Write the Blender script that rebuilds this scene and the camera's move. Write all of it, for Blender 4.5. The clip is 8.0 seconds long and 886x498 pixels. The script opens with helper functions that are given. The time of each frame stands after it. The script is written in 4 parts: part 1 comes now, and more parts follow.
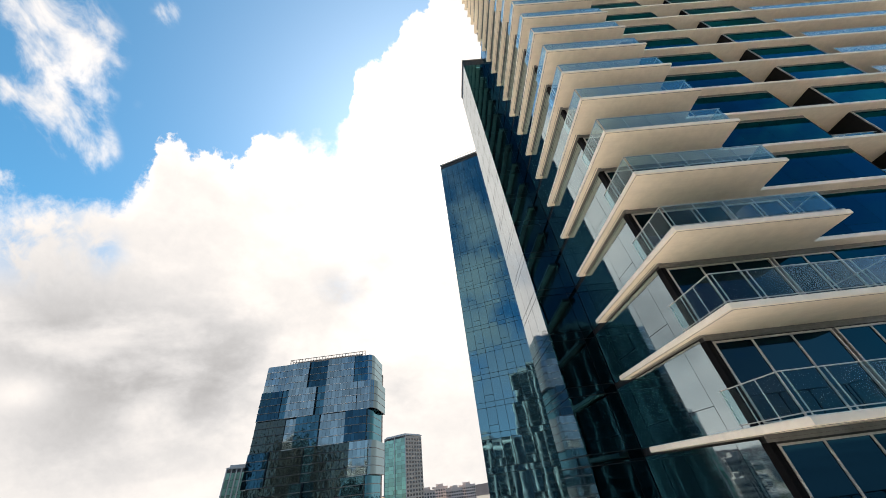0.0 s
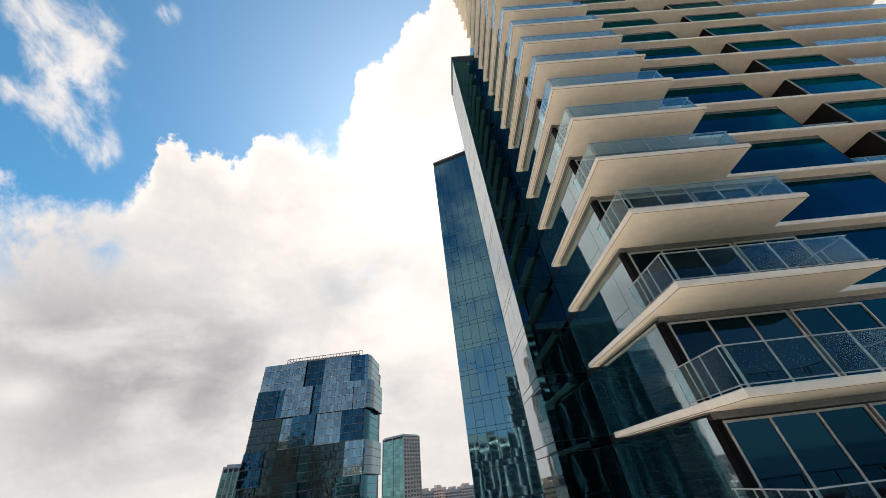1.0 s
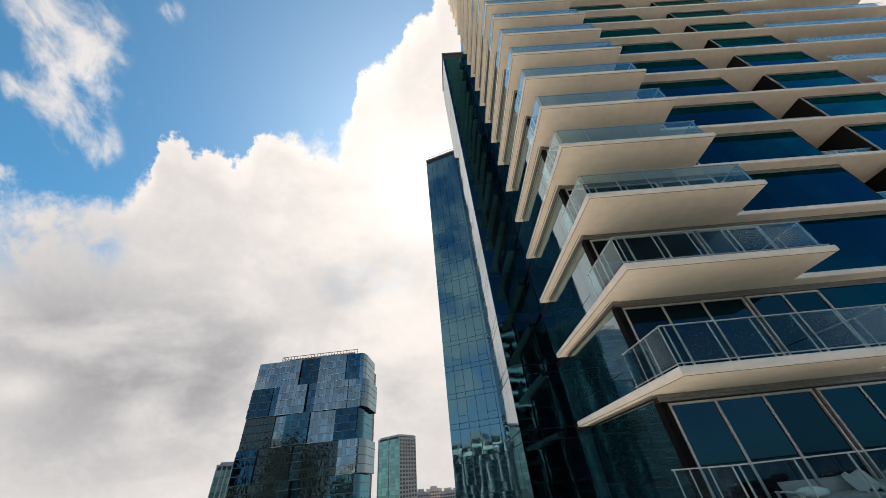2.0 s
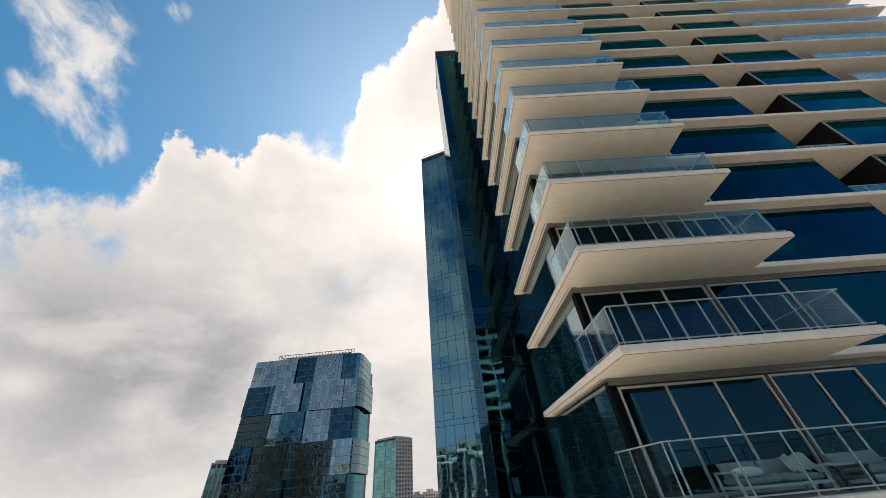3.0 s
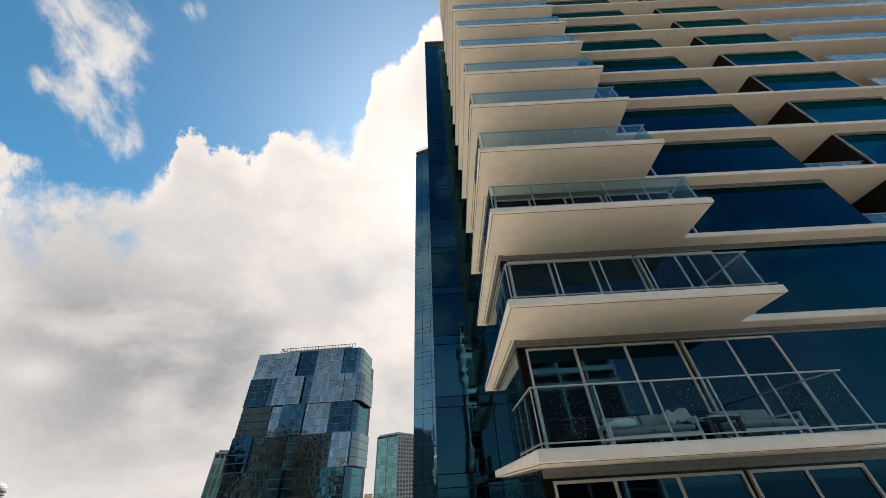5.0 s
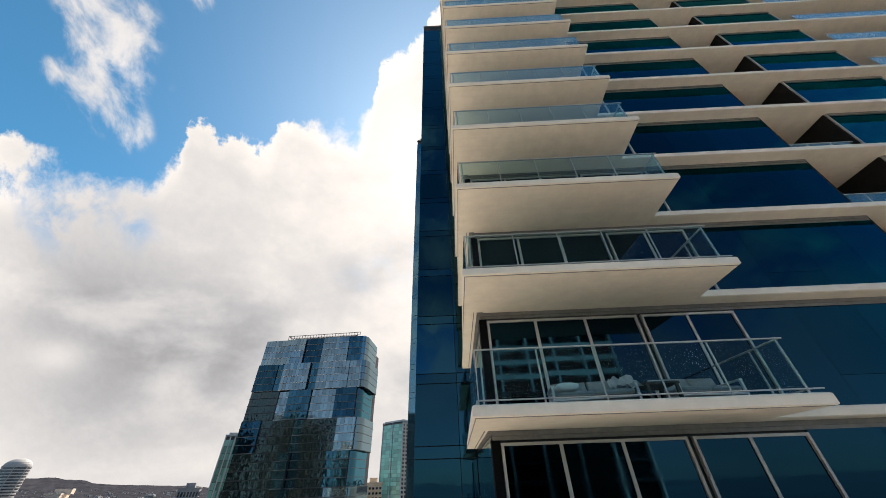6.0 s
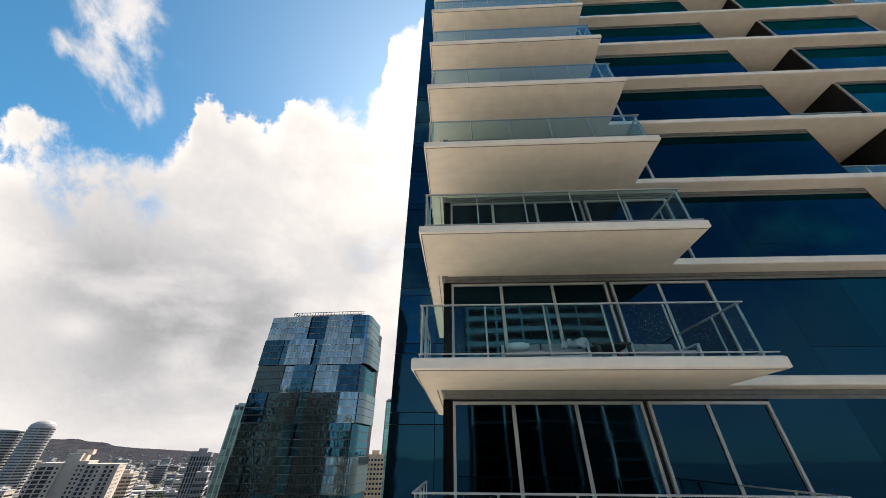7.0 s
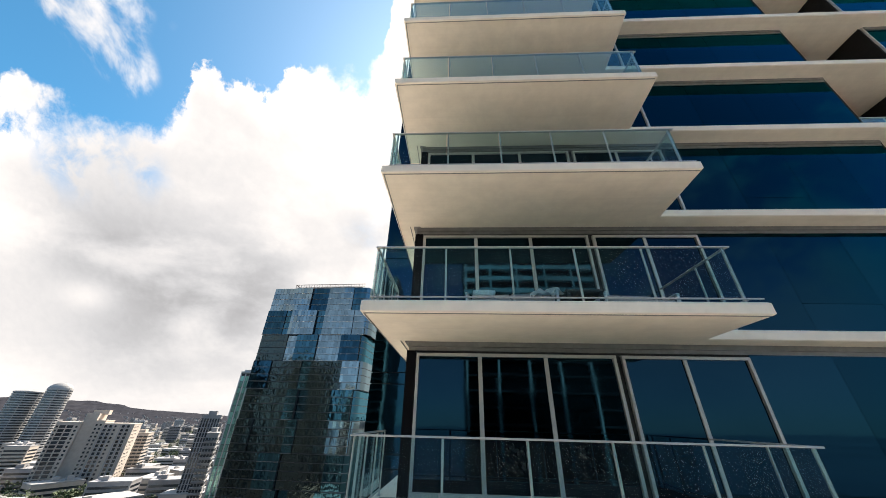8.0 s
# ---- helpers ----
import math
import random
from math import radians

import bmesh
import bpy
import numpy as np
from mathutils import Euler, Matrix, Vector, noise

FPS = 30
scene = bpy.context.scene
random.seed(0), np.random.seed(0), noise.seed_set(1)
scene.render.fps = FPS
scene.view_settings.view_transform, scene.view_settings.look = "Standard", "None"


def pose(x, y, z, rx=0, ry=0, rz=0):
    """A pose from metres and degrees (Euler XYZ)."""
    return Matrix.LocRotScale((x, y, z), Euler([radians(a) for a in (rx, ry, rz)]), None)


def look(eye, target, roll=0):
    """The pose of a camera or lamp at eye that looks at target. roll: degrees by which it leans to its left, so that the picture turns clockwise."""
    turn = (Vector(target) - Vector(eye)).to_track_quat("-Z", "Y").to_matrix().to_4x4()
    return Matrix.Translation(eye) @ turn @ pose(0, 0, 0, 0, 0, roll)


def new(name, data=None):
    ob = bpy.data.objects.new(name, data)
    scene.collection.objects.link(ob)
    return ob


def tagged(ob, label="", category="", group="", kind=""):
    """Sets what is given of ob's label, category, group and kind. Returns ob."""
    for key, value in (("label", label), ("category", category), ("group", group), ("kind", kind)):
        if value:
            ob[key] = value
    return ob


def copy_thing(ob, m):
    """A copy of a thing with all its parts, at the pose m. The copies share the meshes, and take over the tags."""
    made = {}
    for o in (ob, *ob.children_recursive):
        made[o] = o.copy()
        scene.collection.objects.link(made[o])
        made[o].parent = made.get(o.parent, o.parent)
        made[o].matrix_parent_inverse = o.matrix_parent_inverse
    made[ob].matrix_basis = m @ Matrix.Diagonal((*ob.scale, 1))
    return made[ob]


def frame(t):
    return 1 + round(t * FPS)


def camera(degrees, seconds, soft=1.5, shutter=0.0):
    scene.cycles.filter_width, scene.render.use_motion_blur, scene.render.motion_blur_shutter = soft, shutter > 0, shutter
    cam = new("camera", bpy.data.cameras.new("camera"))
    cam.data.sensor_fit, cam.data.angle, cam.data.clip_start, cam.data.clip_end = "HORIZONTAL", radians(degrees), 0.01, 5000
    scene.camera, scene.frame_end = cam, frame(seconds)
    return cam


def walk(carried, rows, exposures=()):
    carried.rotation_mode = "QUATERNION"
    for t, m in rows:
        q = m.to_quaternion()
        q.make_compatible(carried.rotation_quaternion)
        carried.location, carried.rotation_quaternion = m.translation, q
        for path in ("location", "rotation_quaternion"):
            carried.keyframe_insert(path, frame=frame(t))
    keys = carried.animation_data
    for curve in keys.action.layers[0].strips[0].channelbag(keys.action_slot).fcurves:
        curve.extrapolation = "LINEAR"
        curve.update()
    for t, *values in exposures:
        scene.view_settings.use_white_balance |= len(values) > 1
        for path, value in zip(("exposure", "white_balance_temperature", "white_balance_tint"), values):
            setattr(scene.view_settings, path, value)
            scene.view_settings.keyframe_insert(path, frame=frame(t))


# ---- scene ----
# the camera: seconds, place, pitch, lean, heading
cam = camera(109.4, 8.0, 0.8)
PATH = [
    (0, -8.499, -8.614, 2.575, 36.87, -7.22, -2.44),
    (0.5, -7.811, -8.433, 2.179, 37.00, -7.18, -2.40),
    (1.5, -6.309, -7.963, 1.528, 37.12, -6.76, -2.46),
    (3, -4.200, -7.301, 0.599, 37.66, -5.32, -2.25),
    (3.5, -3.471, -7.051, 0.327, 37.85, -4.80, -1.95),
    (4.5, -2.131, -6.703, -0.188, 37.81, -3.92, -1.13),
    (6, -0.314, -6.405, -1.045, 36.09, -1.92, 1.12),
    (6.5, 0.288, -6.186, -1.256, 34.71, -0.80, 1.96),
    (7, 0.824, -5.814, -1.425, 33.06, 0.30, 2.59),
    (7.5, 1.275, -5.383, -1.549, 30.80, 1.06, 2.92),
    (8, 1.606, -4.943, -1.723, 28.65, 1.40, 3.02),
]
walk(cam, [(t, pose(x, y, z, 90 + p, 0, h) @ pose(0, 0, 0, 0, 0, r)) for t, x, y, z, p, r, h in PATH],
     [(t, e, k, 12) for t, e, k in ((0, 1.40, 7050), (1.5, 1.06, 6900), (3, 1.00, 6950), (4.5, 0.96, 7000), (6, 1.09, 6900), (7, 1.16, 6850), (8, 1.38, 6850))])

# ---- world and sun ----
SUN_AZ, SUN_EL = 6.0, 49.0


def sphere_dir(az, el):
    a, e = radians(az), radians(el)
    return Vector((math.sin(a) * math.cos(e), math.cos(a) * math.cos(e), math.sin(e)))


class Nodes:
    """Short forms for building a node tree."""

    def __init__(self, tree):
        self.tree, self.n, self.l = tree, tree.nodes, tree.links
        self.n.clear()

    def add(self, kind, **sets):
        node = self.n.new(kind)
        for key, value in sets.items():
            if key == "operation":
                node.operation = value
            elif key == "blend_type":
                node.blend_type = value
            elif key == "data_type":
                node.data_type = value
            elif key == "feature":
                node.feature = value
            elif key == "sky_type":
                node.sky_type = value
        return node

    def put(self, sock, value):
        if isinstance(value, bpy.types.NodeSocket):
            self.l.new(value, sock)
        elif value is not None:
            sock.default_value = value

    def math(self, op, a, b=None, c=None, clamp=False):
        node = self.add("ShaderNodeMath", operation=op)
        node.use_clamp = clamp
        for i, v in enumerate((a, b, c)):
            self.put(node.inputs[i], v)
        return node.outputs[0]

    def vec(self, op, a, b=None, scale=None):
        node = self.add("ShaderNodeVectorMath", operation=op)
        self.put(node.inputs[0], a)
        if b is not None:
            self.put(node.inputs[1], b)
        if scale is not None:
            self.put(node.inputs["Scale"], scale)
        return node.outputs["Value"] if op in ("DOT_PRODUCT", "DISTANCE", "LENGTH") else node.outputs["Vector"]

    def noise(self, vector, scale, detail=4.0, rough=0.55, distort=0.0):
        node = self.add("ShaderNodeTexNoise")
        self.put(node.inputs["Vector"], vector)
        for key, v in (("Scale", scale), ("Detail", detail), ("Roughness", rough), ("Distortion", distort)):
            self.put(node.inputs[key], v)
        return node.outputs["Fac"]

    def ramp(self, value, lo, hi, a=0.0, b=1.0, smooth=True):
        node = self.add("ShaderNodeMapRange")
        node.interpolation_type = "SMOOTHSTEP" if smooth else "LINEAR"
        for i, v in enumerate((value, lo, hi, a, b)):
            self.put(node.inputs[i], v)
        return node.outputs[0]

    def mix(self, fac, a, b, blend="MIX"):
        node = self.add("ShaderNodeMix", data_type="RGBA", blend_type=blend)
        self.put(node.inputs[0], fac)
        self.put(node.inputs[6], a)
        self.put(node.inputs[7], b)
        return node.outputs[2]


def make_world():
    world = bpy.data.worlds.new("sky")
    scene.world = world
    world.use_nodes = True
    w = Nodes(world.node_tree)
    d = w.vec("NORMALIZE", w.add("ShaderNodeTexCoord").outputs["Generated"])
    split = w.add("ShaderNodeSeparateXYZ")
    w.put(split.inputs[0], d)
    y, z = split.outputs[1], split.outputs[2]

    sky = w.add("ShaderNodeTexSky", sky_type="NISHITA")
    sky.sun_disc = False
    sky.sun_elevation, sky.sun_rotation = radians(SUN_EL), radians(SUN_AZ)
    sky.altitude, sky.air_density, sky.dust_density, sky.ozone_density = 1500, 1.0, 0.5, 1.6
    blue = w.add("ShaderNodeBackground")
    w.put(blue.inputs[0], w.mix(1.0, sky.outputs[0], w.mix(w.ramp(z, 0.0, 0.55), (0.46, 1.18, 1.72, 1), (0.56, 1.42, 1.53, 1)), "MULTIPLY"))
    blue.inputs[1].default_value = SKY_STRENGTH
    near_sun = w.math("MAXIMUM", w.vec("DOT_PRODUCT", d, tuple(sphere_dir(SUN_AZ, SUN_EL))), 0.0)
    haze = w.add("ShaderNodeBackground")
    haze.inputs[0].default_value = (0.95, 0.97, 1.0, 1)
    w.put(haze.inputs[1], w.math("MULTIPLY", w.math("POWER", near_sun, 7.0), 0.26))
    lit = w.add("ShaderNodeAddShader")
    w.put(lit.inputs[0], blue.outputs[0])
    w.put(lit.inputs[1], haze.outputs[0])

    def lobe(centre, size, height):
        far = w.vec("DISTANCE", d, centre)
        q = w.math("DIVIDE", far, size)
        return w.math("MULTIPLY", w.math("EXPONENT", w.math("MULTIPLY", w.math("MULTIPLY", q, q), -1.0)), height)

    def total(values):
        out = values[0]
        for v in values[1:]:
            out = w.math("ADD", out, v)
        return out

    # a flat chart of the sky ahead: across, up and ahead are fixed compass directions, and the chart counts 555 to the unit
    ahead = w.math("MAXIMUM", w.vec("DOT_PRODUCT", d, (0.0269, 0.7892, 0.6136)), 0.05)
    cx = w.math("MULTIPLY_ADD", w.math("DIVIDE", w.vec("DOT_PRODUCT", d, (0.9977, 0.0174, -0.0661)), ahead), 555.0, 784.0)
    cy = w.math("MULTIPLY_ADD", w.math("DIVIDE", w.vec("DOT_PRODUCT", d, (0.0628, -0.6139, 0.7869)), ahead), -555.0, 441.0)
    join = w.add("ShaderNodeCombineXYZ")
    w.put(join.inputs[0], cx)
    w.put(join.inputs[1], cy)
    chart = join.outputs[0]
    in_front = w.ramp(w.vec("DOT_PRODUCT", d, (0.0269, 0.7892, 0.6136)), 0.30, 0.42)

    def patch(x, y, size, height, flat=1.0):
        """A soft round or lying patch on the chart."""
        p = w.vec("MULTIPLY", w.vec("SUBTRACT", chart, (x, y, 0)), (1.0 / size, flat / size, 0))
        q = w.vec("LENGTH", p)
        return w.math("MULTIPLY", w.math("EXPONENT", w.math("MULTIPLY", w.math("MULTIPLY", q, q), -1.0)), height)

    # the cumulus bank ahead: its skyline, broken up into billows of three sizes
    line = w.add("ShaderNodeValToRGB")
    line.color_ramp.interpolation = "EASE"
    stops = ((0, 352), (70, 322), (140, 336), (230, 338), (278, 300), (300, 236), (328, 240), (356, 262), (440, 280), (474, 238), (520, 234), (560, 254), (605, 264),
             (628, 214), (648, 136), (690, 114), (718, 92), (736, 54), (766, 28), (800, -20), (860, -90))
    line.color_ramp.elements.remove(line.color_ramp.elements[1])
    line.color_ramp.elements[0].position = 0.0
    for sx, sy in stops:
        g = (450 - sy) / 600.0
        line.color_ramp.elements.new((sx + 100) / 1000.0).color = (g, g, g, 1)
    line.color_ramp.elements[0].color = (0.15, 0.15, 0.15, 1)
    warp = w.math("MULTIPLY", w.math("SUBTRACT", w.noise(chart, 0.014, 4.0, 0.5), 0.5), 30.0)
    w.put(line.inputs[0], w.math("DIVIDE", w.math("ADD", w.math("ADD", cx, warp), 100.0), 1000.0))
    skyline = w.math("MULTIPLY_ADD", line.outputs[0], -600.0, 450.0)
    big = w.math("SUBTRACT", w.noise(chart, 0.020, 3.0, 0.5, 0.4), 0.5)
    mid = w.math("SUBTRACT", w.noise(chart, 0.055, 5.0, 0.6, 0.3), 0.5)
    fine = w.math("SUBTRACT", w.noise(chart, 0.17, 5.0, 0.62), 0.5)
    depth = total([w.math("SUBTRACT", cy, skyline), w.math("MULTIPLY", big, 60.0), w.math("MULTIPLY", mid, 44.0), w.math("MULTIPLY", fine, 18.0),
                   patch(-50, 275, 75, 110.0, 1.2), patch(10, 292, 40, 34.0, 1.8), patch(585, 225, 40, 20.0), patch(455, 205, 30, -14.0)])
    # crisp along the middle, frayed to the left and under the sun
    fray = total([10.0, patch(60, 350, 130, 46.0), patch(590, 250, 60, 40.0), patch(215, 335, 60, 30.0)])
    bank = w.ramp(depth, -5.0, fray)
    thin = w.ramp(w.noise(chart, 0.017, 5.0, 0.55, 0.4), 0.40, 0.66)
    holes = w.math("MULTIPLY", thin, total([patch(30, 405, 55, 0.70), patch(196, 430, 32, 0.55), patch(120, 370, 50, 0.50), patch(690, 480, 50, 0.25), patch(600, 515, 30, 0.15)]))
    bank = w.math("MULTIPLY", bank, w.math("SUBTRACT", 1.0, holes))
    shape = total([y, w.math("MULTIPLY", w.math("SUBTRACT", w.noise(d, 3.2, 9.0, 0.56, 0.25), 0.5), 0.42), w.ramp(z, 0.0, 0.30, 0.35, 0.0)])
    elsewhere = w.ramp(shape, 0.385, 0.43)
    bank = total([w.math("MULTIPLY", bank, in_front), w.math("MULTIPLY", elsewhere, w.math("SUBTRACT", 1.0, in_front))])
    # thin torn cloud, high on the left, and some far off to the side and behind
    slant = w.add("ShaderNodeVectorRotate")
    slant.rotation_type = "Z_AXIS"
    slant.inputs["Angle"].default_value = radians(-52)
    w.put(slant.inputs["Vector"], chart)
    ahead_torn = w.noise(w.vec("MULTIPLY", slant.outputs[0], (0.008, 0.014, 1.0)), 1.0, 9.0, 0.60, 0.35)
    torn = w.mix(in_front, w.noise(d, 8.0, 10.0, 0.62, 0.15), ahead_torn)
    torn = w.math("MULTIPLY_ADD", w.math("SUBTRACT", torn, 0.5), 1.9, 0.5)
    place = total([
        w.math("MULTIPLY", in_front, total([patch(110, 10, 60, 0.34), patch(160, 55, 55, 0.32), patch(205, 88, 42, 0.28), patch(95, 95, 34, 0.24), patch(165, 125, 34, 0.22), patch(75, 165, 34, 0.28),
                                            patch(28, 148, 24, 0.26), patch(118, 195, 38, 0.30), patch(165, 225, 42, 0.30), patch(195, 262, 32, 0.24), patch(205, 165, 26, 0.18),
                                            patch(325, 22, 26, 0.20), patch(268, 178, 16, 0.05), patch(600, 90, 80, -0.4)])),
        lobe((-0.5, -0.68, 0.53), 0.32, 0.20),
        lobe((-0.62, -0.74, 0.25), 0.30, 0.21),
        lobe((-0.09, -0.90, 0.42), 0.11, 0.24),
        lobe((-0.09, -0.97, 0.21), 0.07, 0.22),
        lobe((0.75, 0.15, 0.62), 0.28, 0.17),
        # unseen broken cloud added to the sides and behind, to light the slab fronts
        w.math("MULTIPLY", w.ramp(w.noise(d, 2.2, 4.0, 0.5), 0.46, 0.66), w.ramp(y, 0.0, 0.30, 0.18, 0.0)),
    ])
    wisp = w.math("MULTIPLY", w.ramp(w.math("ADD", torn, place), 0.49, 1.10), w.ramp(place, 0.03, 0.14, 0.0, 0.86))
    # the cloud field carried on low all round, unseen, added to brighten the slab fronts
    low = w.math("ADD", z, w.math("MULTIPLY", w.math("SUBTRACT", w.noise(d, 4.5, 8.0, 0.58), 0.5), 0.55))
    low = w.math("MULTIPLY", w.ramp(low, 0.33, 0.20), 0.62)
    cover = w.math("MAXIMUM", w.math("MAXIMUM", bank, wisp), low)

    # how bright the cloud is: thin and glowing towards the sun, grey where it is deep
    toward = w.vec("DOT_PRODUCT", d, tuple(sphere_dir(SUN_AZ, SUN_EL)))
    glow = w.math("POWER", w.math("MAXIMUM", toward, 0.0), 7.0)
    core = w.math("POWER", w.math("MAXIMUM", toward, 0.0), 60.0)
    flat = w.vec("MULTIPLY", d, (1.0, 1.0, 1.8))
    deep = w.noise(flat, 2.3, 6.0, 0.5, 0.3)
    deep = w.math("MULTIPLY_ADD", w.math("SUBTRACT", w.noise(flat, 6.5, 8.0, 0.6, 0.2), 0.5), 0.36, deep)
    body = w.ramp(deep, 0.34, 0.68, 0.86, 1.05)
    grey = total([patch(190, 620, 170, -0.20, 1.3), patch(40, 560, 120, -0.10, 1.3), patch(350, 690, 140, -0.15, 1.3), patch(110, 780, 130, -0.10, 1.4), patch(430, 610, 80, -0.10),
                  patch(605, 515, 45, -0.10), patch(700, 480, 42, -0.10), patch(690, 700, 60, -0.10, 1.5), patch(40, 675, 60, 0.16, 2.0), patch(250, 725, 50, 0.10, 2.5)])
    grey = w.math("MULTIPLY", grey, w.ramp(deep, 0.36, 0.60, 1.55, 0.75))
    rim = w.math("MULTIPLY", w.ramp(depth, 0.0, 70.0, 0.16, 0.0), in_front)
    value = total([body, rim, w.math("MULTIPLY", grey, in_front), w.math("MULTIPLY", mid, 0.10), w.math("MULTIPLY", glow, 0.20), w.math("MULTIPLY", core, 0.35)])
    tone = w.mix(w.ramp(value, 0.62, 1.2), (0.915, 0.94, 0.985, 1), (1.0, 0.97, 0.945, 1))
    cloud = w.add("ShaderNodeBackground")
    w.put(cloud.inputs[0], tone)
    w.put(cloud.inputs[1], w.math("MULTIPLY", value, CLOUD_STRENGTH))
    blend = w.add("ShaderNodeMixShader")
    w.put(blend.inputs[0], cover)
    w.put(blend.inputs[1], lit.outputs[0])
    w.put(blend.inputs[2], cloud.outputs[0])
    w.put(w.add("ShaderNodeOutputWorld").inputs[0], blend.outputs[0])


SKY_STRENGTH, CLOUD_STRENGTH = 0.059, 0.415
make_world()
sun = new("sun", bpy.data.lights.new("sun", "SUN"))
sun.data.energy, sun.data.angle, sun.data.color = 5.0, radians(0.6), (1.0, 0.94, 0.84)
sun.matrix_world = look(sphere_dir(SUN_AZ, SUN_EL) * 300, (0, 0, 0))


# ---- materials ----
def material(name, colour, rough=0.6, metal=0.0, ior=1.5, grain=0.0, grain_scale=8.0, stain=0.0, stain_scale=0.5,
             stain_colour=None, bump=0.0, bump_scale=40.0, vary=0.0, tint=None, streak=0.0):
    """A painted, plastered, metal or glazed surface: fine grain, large stains, relief, and a little change from piece to piece."""
    mat = bpy.data.materials.new(name)
    mat.use_nodes = True
    m = Nodes(mat.node_tree)
    place = m.add("ShaderNodeNewGeometry").outputs["Position"]
    col = (*colour, 1)
    if grain:
        f = m.noise(place, grain_scale, 6.0, 0.6)
        dark = tuple(c * (1 - grain) for c in colour)
        light = tuple(min(1, c * (1 + grain)) for c in colour)
        col = m.mix(m.ramp(f, 0.3, 0.7), (*dark, 1), (*light, 1))
    if stain:
        f = m.noise(place, stain_scale, 7.0, 0.62, 0.4)
        col = m.mix(m.math("MULTIPLY", m.ramp(f, 0.48, 0.72), stain), col, (*(stain_colour or tuple(c * 0.5 for c in colour)), 1))
    if streak:
        f = m.noise(m.vec("MULTIPLY", place, (0.25, 7.0, 7.0)), 1.0, 5.0, 0.6)
        col = m.mix(m.math("MULTIPLY", m.ramp(f, 0.42, 0.70), streak), col, (*(stain_colour or colour), 1))
    if vary:
        r = m.add("ShaderNodeObjectInfo").outputs["Random"]
        hue = m.add("ShaderNodeHueSaturation")
        m.put(hue.inputs["Color"], col)
        m.put(hue.inputs["Value"], m.ramp(r, 0.0, 1.0, 1 - vary, 1 + vary, False))
        col = hue.outputs[0]
    p = m.add("ShaderNodeBsdfPrincipled")
    m.put(p.inputs["Base Color"], col)
    m.put(p.inputs["Roughness"], m.ramp(m.noise(place, grain_scale * 0.6, 4.0), 0.3, 0.7, rough * 0.8, min(1.0, rough * 1.2)))
    p.inputs["Metallic"].default_value, p.inputs["IOR"].default_value = metal, ior
    if tint:
        p.inputs["Specular Tint"].default_value = (*tint, 1)
    if bump:
        b = m.add("ShaderNodeBump")
        b.inputs["Strength"].default_value, b.inputs["Distance"].default_value = bump, 0.02
        m.put(b.inputs["Height"], m.noise(place, bump_scale, 5.0, 0.6))
        m.put(p.inputs["Normal"], b.outputs[0])
    m.put(m.add("ShaderNodeOutputMaterial").inputs[0], p.outputs[0])
    return mat


def coated_glass(name, body, tint, ior, wave=0.02, wave_scale=0.7, rough=0.02, metal=0.0):
    """Dark body-tinted curtain-wall glass with a reflective coating and the slight waviness of toughened panes."""
    mat = bpy.data.materials.new(name)
    mat.use_nodes = True
    m = Nodes(mat.node_tree)
    place = m.add("ShaderNodeNewGeometry").outputs["Position"]
    r = m.add("ShaderNodeObjectInfo").outputs["Random"]
    p = m.add("ShaderNodeBsdfPrincipled")
    k = 0.25 if metal else 0.45
    lo, hi = tuple(c * (1 - k) for c in body), tuple(c * (1 + k) for c in body)
    m.put(p.inputs["Base Color"], m.mix(r, (*lo, 1), (*hi, 1)))
    m.put(p.inputs["Roughness"], m.ramp(m.noise(place, 3.0, 6.0, 0.6), 0.35, 0.75, rough, rough + 0.05))
    p.inputs["IOR"].default_value, p.inputs["Metallic"].default_value = ior, metal
    p.inputs["Specular Tint"].default_value = (*tint, 1)
    b = m.add("ShaderNodeBump")
    b.inputs["Strength"].default_value, b.inputs["Distance"].default_value = 1.0, wave
    m.put(b.inputs["Height"], m.noise(place, wave_scale, 2.0, 0.4))
    m.put(p.inputs["Normal"], b.outputs[0])
    m.put(m.add("ShaderNodeOutputMaterial").inputs[0], p.outputs[0])
    return mat


def clear_glass(name, tint, film):
    """A thin clear pane: it lets light through, mirrors at a slant, and carries a salty, dusty film that also paints in
    a veil of mirrored sky.
    """
    mat = bpy.data.materials.new(name)
    mat.use_nodes = True
    m = Nodes(mat.node_tree)
    place = m.add("ShaderNodeNewGeometry").outputs["Position"]
    clear = m.add("ShaderNodeBsdfTransparent")
    clear.inputs[0].default_value = (*tint, 1)
    dust_veil = m.add("ShaderNodeBsdfDiffuse")
    dust_veil.inputs[0].default_value = (0.62, 0.68, 0.70, 1)
    gloss = m.add("ShaderNodeBsdfGlossy")
    gloss.inputs["Color"].default_value = (0.84, 0.97, 1.0, 1)
    gloss.inputs["Roughness"].default_value = 0.02
    facing = m.add("ShaderNodeLayerWeight").outputs["Facing"]
    mirror = m.math("MULTIPLY_ADD", m.math("POWER", facing, 3.0), 1.03, -0.045, clamp=True)
    one, two = m.add("ShaderNodeMixShader"), m.add("ShaderNodeMixShader")
    m.put(one.inputs[0], m.ramp(m.noise(place, 2.5, 6.0, 0.65), 0.3, 0.8, film * 0.5, film * 1.6))
    m.put(one.inputs[1], clear.outputs[0])
    m.put(one.inputs[2], dust_veil.outputs[0])
    m.put(two.inputs[0], mirror)
    m.put(two.inputs[1], one.outputs[0])
    m.put(two.inputs[2], gloss.outputs[0])
    m.put(m.add("ShaderNodeOutputMaterial").inputs[0], two.outputs[0])
    return mat


